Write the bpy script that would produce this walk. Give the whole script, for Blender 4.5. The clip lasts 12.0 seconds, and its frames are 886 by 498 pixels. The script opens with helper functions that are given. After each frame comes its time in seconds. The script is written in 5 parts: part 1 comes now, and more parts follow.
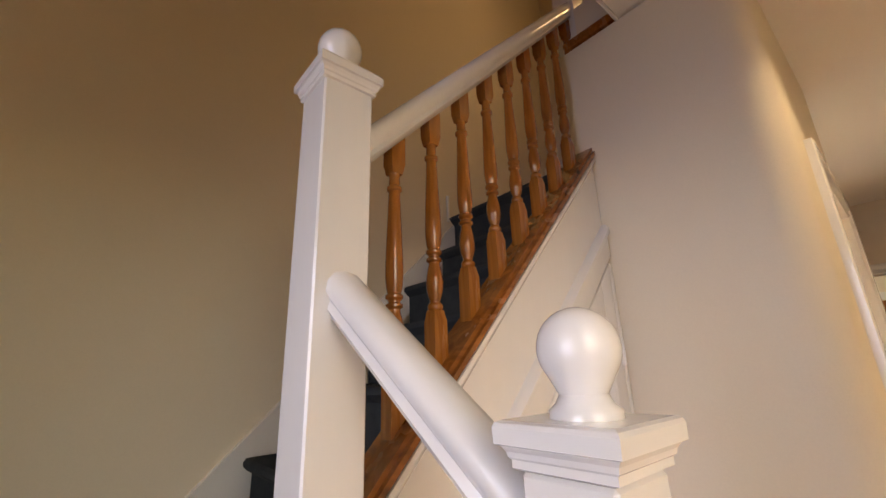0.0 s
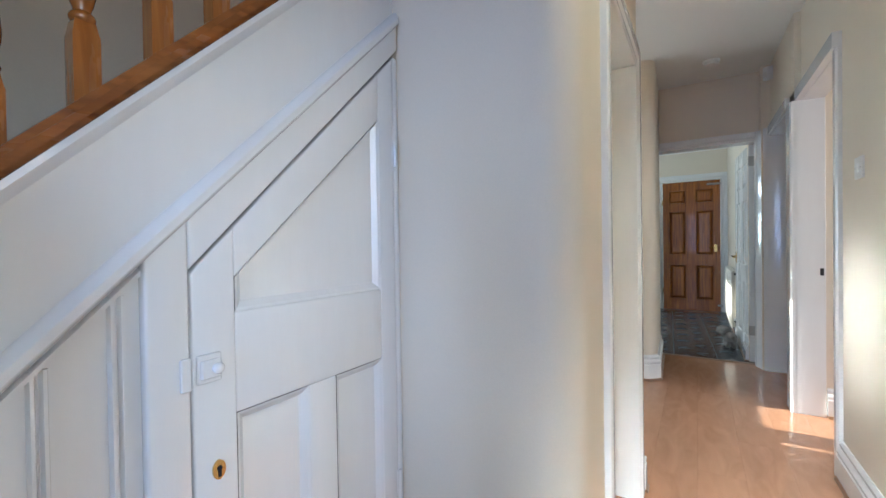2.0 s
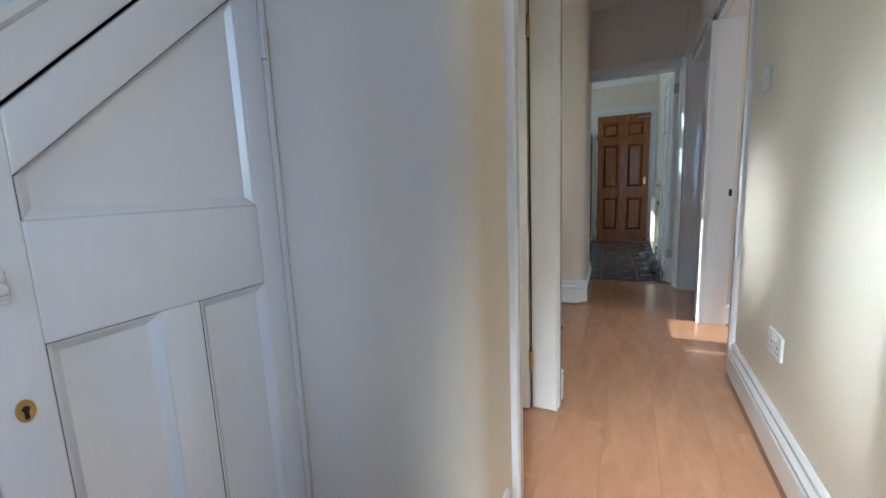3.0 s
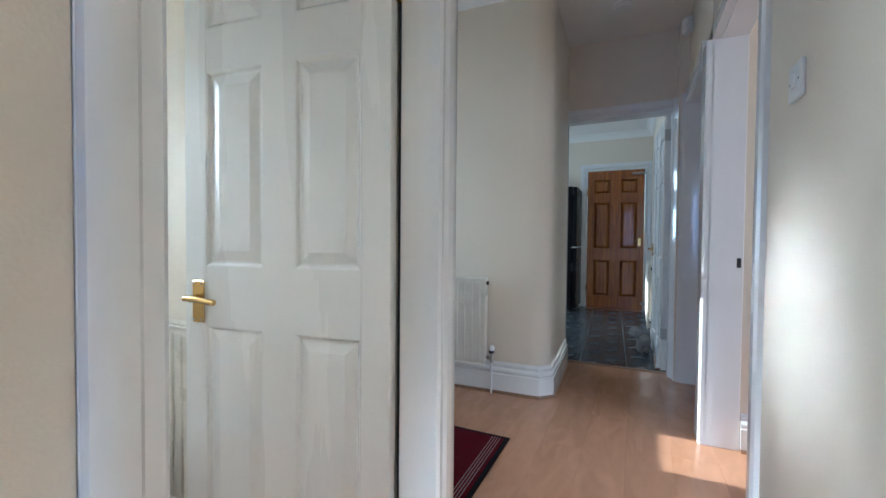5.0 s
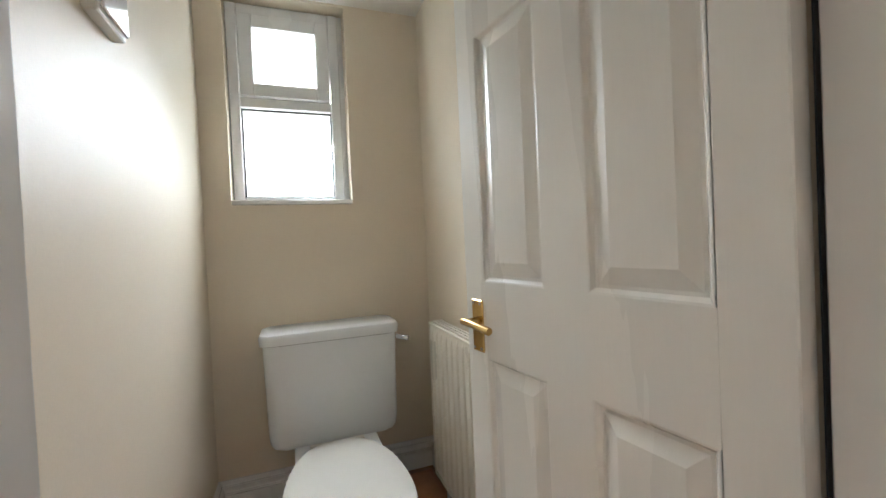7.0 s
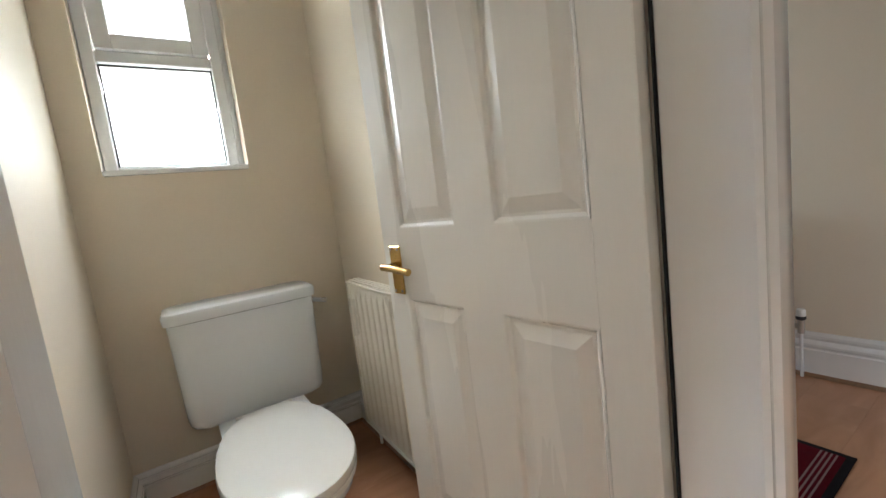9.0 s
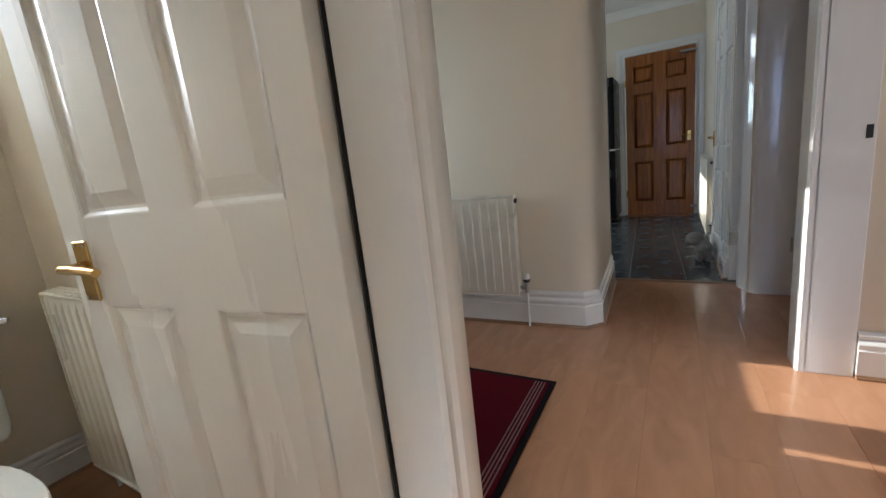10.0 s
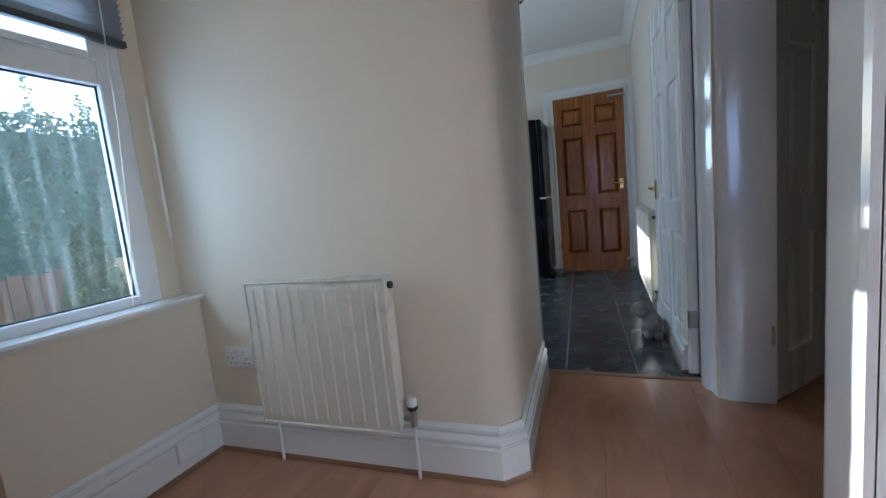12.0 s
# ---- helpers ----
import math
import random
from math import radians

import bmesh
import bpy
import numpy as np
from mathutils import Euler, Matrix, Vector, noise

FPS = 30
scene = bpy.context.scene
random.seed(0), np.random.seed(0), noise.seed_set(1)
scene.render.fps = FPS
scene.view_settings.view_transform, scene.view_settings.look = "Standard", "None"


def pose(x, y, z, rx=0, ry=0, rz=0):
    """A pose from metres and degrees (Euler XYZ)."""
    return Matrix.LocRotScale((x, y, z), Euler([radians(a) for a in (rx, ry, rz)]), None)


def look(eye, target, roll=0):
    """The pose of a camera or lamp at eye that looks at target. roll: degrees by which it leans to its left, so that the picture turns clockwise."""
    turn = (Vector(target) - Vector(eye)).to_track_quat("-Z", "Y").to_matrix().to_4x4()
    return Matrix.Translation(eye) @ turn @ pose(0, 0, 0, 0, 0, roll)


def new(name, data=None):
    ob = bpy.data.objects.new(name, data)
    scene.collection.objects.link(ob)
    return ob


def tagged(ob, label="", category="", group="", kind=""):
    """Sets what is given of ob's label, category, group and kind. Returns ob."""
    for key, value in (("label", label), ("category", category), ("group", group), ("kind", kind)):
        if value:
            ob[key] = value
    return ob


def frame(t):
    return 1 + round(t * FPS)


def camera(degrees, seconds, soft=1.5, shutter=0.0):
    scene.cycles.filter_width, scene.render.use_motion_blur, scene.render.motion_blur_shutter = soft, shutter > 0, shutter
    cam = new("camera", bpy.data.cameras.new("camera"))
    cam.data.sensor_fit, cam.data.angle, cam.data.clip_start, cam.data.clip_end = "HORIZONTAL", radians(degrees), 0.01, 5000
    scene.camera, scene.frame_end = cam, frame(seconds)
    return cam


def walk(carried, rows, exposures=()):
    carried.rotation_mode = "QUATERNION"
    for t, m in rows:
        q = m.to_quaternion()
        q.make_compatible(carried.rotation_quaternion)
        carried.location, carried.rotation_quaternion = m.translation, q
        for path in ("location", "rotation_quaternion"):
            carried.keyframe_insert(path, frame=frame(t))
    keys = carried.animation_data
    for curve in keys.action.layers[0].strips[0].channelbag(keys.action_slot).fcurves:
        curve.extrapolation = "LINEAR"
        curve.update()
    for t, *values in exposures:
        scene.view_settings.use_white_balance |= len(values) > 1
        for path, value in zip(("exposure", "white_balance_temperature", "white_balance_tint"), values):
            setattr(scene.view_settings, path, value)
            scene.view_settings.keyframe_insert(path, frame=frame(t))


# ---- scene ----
cam = camera(94.8, 12.0)
PATH = [
    (0, (0.602, 0.36, 1.33), (1.864, 1.798, 1.911), -2.0),
    (0.5, (0.668, 0.325, 1.44), (2.032, 1.523, 2.279), -1.9),
    (1, (0.741, 0.283, 1.493), (2.223, 1.298, 2.371), -2.7),
    (1.3, (0.821, 0.279, 1.409), (2.432, 1.231, 2.122), -2.6),
    (1.5, (0.852, 0.246, 1.325), (2.527, 1.219, 1.821), -1.7),
    (2, (0.902, 0.228, 1.117), (2.598, 1.288, 1.093), -0.9),
    (2.5, (0.946, 0.183, 1.055), (2.631, 1.234, 0.814), -2.1),
    (3, (1.054, 0.155, 1.023), (2.845, 0.993, 0.721), -2.4),
    (3.2, (1.122, 0.146, 1.018), (2.965, 0.862, 0.721), -1.8),
    (4.8, (1.843, -0.006, 1.029), (3.698, 0.741, 0.981), 0.5),
    (5, (1.927, 0.013, 1.009), (3.732, 0.874, 0.961), 0.5),
    (5.5, (2.158, 0.127, 1.007), (3.763, 1.32, 0.977), -0.1),
    (6, (2.236, 0.225, 1.01), (3.474, 1.795, 0.967), -0.4),
    (6.5, (2.272, 0.275, 1.017), (3.117, 2.087, 0.96), -1.2),
    (6.7, (2.283, 0.287, 1.014), (3.005, 2.152, 0.965), -1.7),
    (8.3, (2.27, 0.294, 1.086), (3.02, 2.148, 1.089), -6.5),
    (8.5, (2.272, 0.293, 1.041), (3.086, 2.119, 0.987), -6.9),
    (9, (2.234, 0.247, 0.981), (3.316, 1.913, 0.745), -7.1),
    (9.5, (2.233, 0.192, 0.946), (3.631, 1.572, 0.569), -7.1),
    (10, (2.347, 0.144, 0.95), (4.039, 1.132, 0.553), -6.4),
    (10.5, (2.549, 0.094, 0.942), (4.385, 0.797, 0.576), -5.9),
    (11, (2.79, 0.073, 0.97), (4.668, 0.679, 0.643), -5.4),
    (11.5, (3.015, 0.11, 0.955), (4.909, 0.686, 0.669), -5.4),
    (12, (3.248, 0.198, 0.992), (5.091, 0.939, 0.758), -5.7),
]
EXPOSURES = [
    (0, 1.8, 10000, 17), (0.5, 2.1, 8000, 10), (1, 2.35, 6200, 4), (1.6, 2.15, 5650, 3), (2.5, 1.4, 5550, 0), (3.2, 1.15, 5400, 0), (5, 1.5, 5000, 2),
    (6.0, 1.35, 5900, 7), (6.7, 1.05, 5850, 6.5), (8.5, 0.9, 6050, 7), (9.3, 1.15, 5950, 6.5), (10.2, 1.0, 5950, 7), (11, 0.9, 7200, 18), (11.5, 1.2, 5350, 7), (12, 1.25, 5150, 6.5),
]
walk(cam, [(t, look(eye, target, roll)) for t, eye, target, roll in PATH], EXPOSURES)

# ---- light ----
SUN_WAY = Vector((0.020, -1.0, -0.365)).normalized()
HAZE_WAY = Vector((0.008, -1.0, -0.368)).normalized()
world = bpy.data.worlds.new("sky")
scene.world = world
world.use_nodes = True
wn = world.node_tree
sky = wn.nodes.new("ShaderNodeTexSky")
sky.sky_type = "NISHITA"
sky.sun_disc = False
sky.sun_elevation = math.asin(-SUN_WAY.z)
sky.sun_rotation = math.atan2(-SUN_WAY.x, -SUN_WAY.y)
wn.links.new(sky.outputs[0], wn.nodes["Background"].inputs[0])
wn.nodes["Background"].inputs[1].default_value = 0.15

sun_data = bpy.data.lights.new("sun", "SUN")
sun_data.energy, sun_data.angle, sun_data.color = 5.0, radians(0.5), (1.0, 0.93, 0.82)
sun = new("sun", sun_data)
sun.matrix_world = look((3, 10, 6), Vector((3, 10, 6)) + SUN_WAY)


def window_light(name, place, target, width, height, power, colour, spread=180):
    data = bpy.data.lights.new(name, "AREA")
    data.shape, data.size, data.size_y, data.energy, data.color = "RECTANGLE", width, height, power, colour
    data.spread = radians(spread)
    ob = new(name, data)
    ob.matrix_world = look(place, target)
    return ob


DAY = (0.80, 0.90, 1.0)
window_light("front_window_daylight", (-0.86, 0.55, 1.35), (0.90, 0.78, 1.3), 0.8, 1.4, 1.15, (0.40, 0.52, 1.0), 62)
# unseen fill lamp, added so the floor bounces light to the hall ceiling
window_light("floor_bounce_fill", (-0.86, -0.08, 1.55), (2.3, -0.08, 0.0), 0.34, 0.9, 2.8, (0.97, 0.97, 0.96), 25)
# unseen fill lamp added in the right wall to brighten the cupboard front
window_light("cupboard_side_fill", (0.62, -0.36, 1.30), (1.25, 0.96, 0.9), 0.66, 1.5, 0.58, (0.88, 0.90, 1.0), 66)
window_light("lobby_daylight", (4.05, 2.02, 1.3), (4.05, 0, 0.9), 0.5, 1.0, 2.5, (0.55, 0.76, 1.0))
window_light("toilet_daylight", (2.42, 2.125, 1.5), (2.22, 0.90, 0.45), 0.18, 0.50, 3.3, (0.95, 0.97, 1.0), 95)
# lamp added outside, aimed in through the window to brighten the toilet door
window_light("toilet_door_fill", (1.85, 4.1, 3.9), (2.31, 2.1, 1.6), 0.9, 1.4, 17, (1.0, 0.98, 0.95), 60)
window_light("toilet_sun_glow", (2.18, 2.125, 1.6), Vector((2.18, 2.125, 1.6)) + HAZE_WAY, 0.18, 0.62, 0.75, (0.95, 0.98, 1.0), 22)
window_light("side_door_sun_glow", (3.18, 2.03, 1.63), Vector((3.18, 2.03, 1.63)) + HAZE_WAY, 0.20, 0.42, 0.42, (1.0, 0.98, 0.95), 17)
window_light("kitchen_daylight", (6.9, 2.33, 1.5), (6.9, 0, 1.0), 1.0, 0.9, 13, DAY)
window_light("side_room_daylight", (2.9, -3.1, 1.5), (2.9, 0, 1.0), 1.6, 1.2, 11, (1.0, 0.96, 1.0))
# unseen warm lamp added upstairs to light the stairwell; no window there
window_light("landing_warm_fill", (3.6, -0.2, 4.2), (1.0, 1.2, 2.6), 0.8, 0.8, 4.4, (1.0, 0.74, 0.46))


def bulb(name, place, power, colour, radius):
    data = bpy.data.lights.new(name, "SPOT")
    data.energy, data.color, data.shadow_soft_size, data.spot_size, data.spot_blend = power, colour, radius, radians(105), 0.9
    ob = new(name, data)
    ob.matrix_world = look(place, (place[0], place[1], 0))
    return ob


# ---- materials ----
def material(name, colour, rough=0.5, metal=0.0, spread=0.06, size=3.0, grain=60.0, bump=0.05, stretch=(1, 1, 1), coat=0.0, rough_spread=0.05, island=0.0, spec=0.5):
    m = bpy.data.materials.new(name)
    m.use_nodes = True
    nt = m.node_tree
    b = nt.nodes["Principled BSDF"]
    tc = nt.nodes.new("ShaderNodeTexCoord")
    mp = nt.nodes.new("ShaderNodeMapping")
    mp.inputs["Scale"].default_value = stretch
    nt.links.new(tc.outputs["Object"], mp.inputs[0])
    big, fine = nt.nodes.new("ShaderNodeTexNoise"), nt.nodes.new("ShaderNodeTexNoise")
    big.inputs["Scale"].default_value, big.inputs["Detail"].default_value = size, 5
    fine.inputs["Scale"].default_value, fine.inputs["Detail"].default_value = grain, 4
    for n in (big, fine):
        nt.links.new(mp.outputs[0], n.inputs["Vector"])
    mix = nt.nodes.new("ShaderNodeMath")
    mix.operation = "ADD"
    nt.links.new(big.outputs[0], mix.inputs[0])
    nt.links.new(fine.outputs[0], mix.inputs[1])
    last = mix
    if island:
        info = nt.nodes.new("ShaderNodeObjectInfo")
        mad = nt.nodes.new("ShaderNodeMath")
        mad.operation = "MULTIPLY_ADD"
        mad.inputs[1].default_value = island
        nt.links.new(info.outputs["Random"], mad.inputs[0])
        nt.links.new(mix.outputs[0], mad.inputs[2])
        last = mad
    ramp = nt.nodes.new("ShaderNodeMapRange")
    ramp.inputs[1].default_value, ramp.inputs[2].default_value = 0.6, 1.4 + island
    ramp.inputs[3].default_value, ramp.inputs[4].default_value = 1 - spread, 1 + spread
    nt.links.new(last.outputs[0], ramp.inputs[0])
    mul = nt.nodes.new("ShaderNodeVectorMath")
    mul.operation = "SCALE"
    mul.inputs[0].default_value = colour
    nt.links.new(ramp.outputs[0], mul.inputs["Scale"])
    nt.links.new(mul.outputs[0], b.inputs["Base Color"])
    rr = nt.nodes.new("ShaderNodeMapRange")
    rr.inputs[1].default_value, rr.inputs[2].default_value = 0.3, 0.7
    rr.inputs[3].default_value, rr.inputs[4].default_value = max(0.02, rough - rough_spread), rough + rough_spread
    nt.links.new(big.outputs[0], rr.inputs[0])
    nt.links.new(rr.outputs[0], b.inputs["Roughness"])
    b.inputs["Metallic"].default_value = metal
    b.inputs["Coat Weight"].default_value = coat
    b.inputs["Coat Roughness"].default_value = 0.08
    b.inputs["Specular IOR Level"].default_value = spec
    if bump:
        bp = nt.nodes.new("ShaderNodeBump")
        bp.inputs["Strength"].default_value, bp.inputs["Distance"].default_value = bump, 0.004
        nt.links.new(fine.outputs[0], bp.inputs["Height"])
        nt.links.new(bp.outputs[0], b.inputs["Normal"])
    return m


def wood(name, dark, light, rough, stretch, coat=0.0, island=0.0, bands=9.0, knots=False, bump=0.06):
    m = material(name, light, rough, coat=coat, bump=bump, stretch=stretch, grain=45, size=4)
    nt = m.node_tree
    b = nt.nodes["Principled BSDF"]
    mp = [n for n in nt.nodes if n.type == "MAPPING"][0]
    src = mp.outputs[0]
    if island:
        info = nt.nodes.new("ShaderNodeObjectInfo")
        off = nt.nodes.new("ShaderNodeVectorMath")
        off.operation = "MULTIPLY_ADD"
        off.inputs[1].default_value = (37, 41, 43)
        nt.links.new(info.outputs["Random"], off.inputs[0])
        nt.links.new(mp.outputs[0], off.inputs[2])
        src = off.outputs[0]
    n1 = nt.nodes.new("ShaderNodeTexNoise")
    n1.inputs["Scale"].default_value, n1.inputs["Detail"].default_value, n1.inputs["Distortion"].default_value = bands, 6, 1.2
    nt.links.new(src, n1.inputs["Vector"])
    ramp = nt.nodes.new("ShaderNodeValToRGB")
    ramp.color_ramp.elements[0].position, ramp.color_ramp.elements[1].position = 0.3, 0.72
    ramp.color_ramp.elements[0].color, ramp.color_ramp.elements[1].color = (*dark, 1), (*light, 1)
    nt.links.new(n1.outputs[0], ramp.inputs[0])
    out = ramp.outputs[0]
    if island:
        sc = nt.nodes.new("ShaderNodeVectorMath")
        sc.operation = "SCALE"
        mr = nt.nodes.new("ShaderNodeMapRange")
        mr.inputs[3].default_value, mr.inputs[4].default_value = 1 - island, 1 + island
        nt.links.new(info.outputs["Random"], mr.inputs[0])
        nt.links.new(out, sc.inputs[0])
        nt.links.new(mr.outputs[0], sc.inputs["Scale"])
        out = sc.outputs[0]
    if knots:
        vo = nt.nodes.new("ShaderNodeTexVoronoi")
        vo.inputs["Scale"].default_value = 7.0
        tc = [n for n in nt.nodes if n.type == "TEX_COORD"][0]
        nt.links.new(tc.outputs["Object"], vo.inputs["Vector"])
        kr = nt.nodes.new("ShaderNodeMapRange")
        kr.inputs[1].default_value, kr.inputs[2].default_value, kr.inputs[3].default_value, kr.inputs[4].default_value = 0.05, 0.12, 0.25, 1.0
        nt.links.new(vo.outputs["Distance"], kr.inputs[0])
        sk = nt.nodes.new("ShaderNodeVectorMath")
        sk.operation = "SCALE"
        nt.links.new(out, sk.inputs[0])
        nt.links.new(kr.outputs[0], sk.inputs["Scale"])
        out = sk.outputs[0]
    nt.links.new(out, b.inputs["Base Color"])
    return m


def pane_material(name, tint, gloss, frost=0.0, streak_haze=0.0):
    m = bpy.data.materials.new(name)
    m.use_nodes = True
    nt = m.node_tree
    nt.nodes.clear()
    out = nt.nodes.new("ShaderNodeOutputMaterial")
    clear = nt.nodes.new("ShaderNodeBsdfTransparent")
    clear.inputs[0].default_value = (*tint, 1)
    last = clear.outputs[0]
    if frost:
        tr = nt.nodes.new("ShaderNodeBsdfTranslucent")
        tr.inputs[0].default_value = (0.93, 0.96, 0.97, 1)
        nz = nt.nodes.new("ShaderNodeTexNoise")
        nz.inputs["Scale"].default_value = 60
        bp = nt.nodes.new("ShaderNodeBump")
        bp.inputs["Strength"].default_value = 0.4
        nt.links.new(nz.outputs[0], bp.inputs["Height"])
        nt.links.new(bp.outputs[0], tr.inputs["Normal"])
        mx = nt.nodes.new("ShaderNodeMixShader")
        mx.inputs[0].default_value = frost
        nt.links.new(last, mx.inputs[1])
        nt.links.new(tr.outputs[0], mx.inputs[2])
        last = mx.outputs[0]
    # rain-stain streaks, plus a bluish haze that paints in the glass glare
    if streak_haze:
        tc = nt.nodes.new("ShaderNodeTexCoord")
        mp = nt.nodes.new("ShaderNodeMapping")
        mp.inputs["Scale"].default_value = (34, 34, 1.6)
        nt.links.new(tc.outputs["Object"], mp.inputs[0])
        nz = nt.nodes.new("ShaderNodeTexNoise")
        nz.inputs["Scale"].default_value, nz.inputs["Detail"].default_value = 1.0, 3
        nt.links.new(mp.outputs[0], nz.inputs["Vector"])
        mr = nt.nodes.new("ShaderNodeMapRange")
        mr.inputs[1].default_value, mr.inputs[2].default_value, mr.inputs[3].default_value, mr.inputs[4].default_value = 0.52, 0.80, streak_haze * 0.45, streak_haze * 2.6
        nt.links.new(nz.outputs[0], mr.inputs[0])
        tr = nt.nodes.new("ShaderNodeBsdfTranslucent")
        tr.inputs[0].default_value = (0.80, 0.90, 0.95, 1)
        mx = nt.nodes.new("ShaderNodeMixShader")
        nt.links.new(mr.outputs[0], mx.inputs[0])
        nt.links.new(last, mx.inputs[1])
        nt.links.new(tr.outputs[0], mx.inputs[2])
        last = mx.outputs[0]
    gl = nt.nodes.new("ShaderNodeBsdfGlossy")
    gl.inputs["Roughness"].default_value = 0.03
    mx = nt.nodes.new("ShaderNodeMixShader")
    mx.inputs[0].default_value = gloss
    nt.links.new(last, mx.inputs[1])
    nt.links.new(gl.outputs[0], mx.inputs[2])
    nt.links.new(mx.outputs[0], out.inputs[0])
    return m


def glow(name, colour, strength):
    m = bpy.data.materials.new(name)
    m.use_nodes = True
    b = m.node_tree.nodes["Principled BSDF"]
    b.inputs["Emission Color"].default_value, b.inputs["Emission Strength"].default_value = (*colour, 1), strength
    return m


CREAM = material("cream_wall_paint", (0.75, 0.664, 0.535), 0.55, spread=0.03, size=1.5, grain=220, bump=0.12)
CEILING = material("white_ceiling_paint", (0.84, 0.82, 0.77), 0.7, spread=0.02, size=1.5, grain=180, bump=0.1)
GLOSS = material("white_gloss_paint", (0.80, 0.79, 0.77), 0.16, spread=0.02, size=6, grain=30, bump=0.10, stretch=(1, 1, 0.15), rough_spread=0.06, coat=0.5)
SATIN = material("white_satin_door_paint", (0.80, 0.785, 0.75), 0.27, spread=0.015, size=5, grain=150, bump=0.07, stretch=(1, 1, 0.09), rough_spread=0.015)
PANEL_GLOSS = material("brushed_white_gloss", (0.76, 0.76, 0.77), 0.12, spread=0.02, size=5, grain=34, bump=0.30, stretch=(1, 1, 0.2), rough_spread=0.05, coat=0.9)
PINE = wood("varnished_pine", (0.24, 0.070, 0.013), (0.46, 0.175, 0.040), 0.24, (5, 5, 0.7), coat=0.5, knots=True, bands=6)
PINE_DARK = wood("reddish_varnished_pine", (0.16, 0.045, 0.010), (0.36, 0.125, 0.030), 0.25, (0.8, 5, 5), coat=0.5, knots=True, bands=6)
DOOR_WOOD = wood("orange_brown_door_wood", (0.160, 0.042, 0.005), (0.44, 0.145, 0.017), 0.32, (8, 8, 0.5), bands=4, coat=0.2)
OAK_DOOR = wood("mahogany_door_wood", (0.14, 0.04, 0.010), (0.27, 0.085, 0.022), 0.35, (6, 6, 0.6), bands=5)
LAMINATE = wood("beech_laminate", (0.40, 0.200, 0.108), (0.50, 0.262, 0.148), 0.22, (1.4, 4.5, 1), island=0.035, bands=2.2, bump=0.0)
BEAD = material("brown_floor_bead", (0.25, 0.135, 0.07), 0.4, spread=0.15, size=8, grain=70, bump=0.08)
SLATE = material("dark_slate_tile", (0.045, 0.050, 0.054), 0.24, spread=0.2, size=6, grain=40, bump=0.07, island=0.4, rough_spread=0.08)
GROUT = material("grey_grout", (0.15, 0.15, 0.145), 0.8, spread=0.1, grain=150, bump=0.2)
CARPET = material("dark_blue_grey_carpet", (0.045, 0.052, 0.056), 0.95, spread=0.3, size=20, grain=500, bump=0.8, spec=0.1)
RADIATOR = material("cream_radiator_enamel", (0.70, 0.65, 0.55), 0.3, spread=0.02, grain=40, bump=0.02)
CERAMIC = material("white_glazed_ceramic", (0.76, 0.78, 0.79), 0.07, spread=0.01, grain=20, bump=0.0)
SEAT_WHITE = material("white_plastic_seat", (0.79, 0.77, 0.71), 0.2, spread=0.01, grain=20, bump=0.0)
PLASTIC = material("white_plastic", (0.78, 0.77, 0.74), 0.35, spread=0.02, grain=80, bump=0.02)
UPVC = material("white_window_plastic", (0.80, 0.81, 0.82), 0.25, spread=0.02, grain=60, bump=0.01)
BRASS = material("polished_brass", (0.62, 0.42, 0.16), 0.22, metal=1.0, spread=0.1, grain=90, bump=0.02)
CHROME = material("chrome", (0.75, 0.75, 0.76), 0.1, metal=1.0, spread=0.03, grain=50, bump=0.0)
STEEL = material("dull_steel", (0.45, 0.42, 0.38), 0.35, metal=1.0, spread=0.1, grain=90, bump=0.05)
# flat black that paints the shade inside gaps, keyhole and socket holes
DARK = material("painted_gap_shade", (0.01, 0.01, 0.01), 0.9, spread=0.1, bump=0.0)
BLACK = material("glossy_black_enamel", (0.006, 0.006, 0.007), 0.25, spread=0.1, grain=30, bump=0.0, spec=0.06)
RED_RUG = material("burgundy_rug_pile", (0.090, 0.004, 0.010), 0.95, spread=0.25, size=30, grain=600, bump=0.7, spec=0.1)
RUG_EDGE = material("black_rug_border", (0.015, 0.011, 0.012), 0.9, spread=0.2, grain=500, bump=0.5, spec=0.1)
RUG_STRIPE = material("pale_rug_stripe", (0.26, 0.16, 0.15), 0.95, spread=0.15, grain=500, bump=0.5, spec=0.1)
COIR = material("brown_coir", (0.075, 0.032, 0.013), 0.95, spread=0.4, size=40, grain=500, bump=0.8, spec=0.1)
RUBBER = material("dark_rubber", (0.02, 0.02, 0.02), 0.6, spread=0.1, bump=0.02)
PLUSH = material("grey_plush_fabric", (0.25, 0.225, 0.205), 0.95, spread=0.25, size=25, grain=300, bump=0.6, spec=0.1)
BLIND = material("grey_aluminium_slat", (0.30, 0.33, 0.36), 0.35, spread=0.05, grain=50, bump=0.0)
BLIND_RAIL = material("dark_grey_blind_rail", (0.06, 0.07, 0.08), 0.4, spread=0.05, grain=50, bump=0.0)
HEDGE = material("hedge_leaf", (0.075, 0.17, 0.14), 0.45, spread=0.5, size=6, grain=40, bump=0.1)
HEDGE_PALE = material("pale_hedge_leaf", (0.15, 0.22, 0.07), 0.5, spread=0.4, size=6, grain=40, bump=0.1)
SHRUB = material("conifer_leaf", (0.035, 0.085, 0.02), 0.6, spread=0.4, size=8, grain=40, bump=0.1)
FENCE = wood("weathered_fence_board", (0.10, 0.07, 0.055), (0.20, 0.15, 0.12), 0.8, (6, 6, 0.8), bands=5)
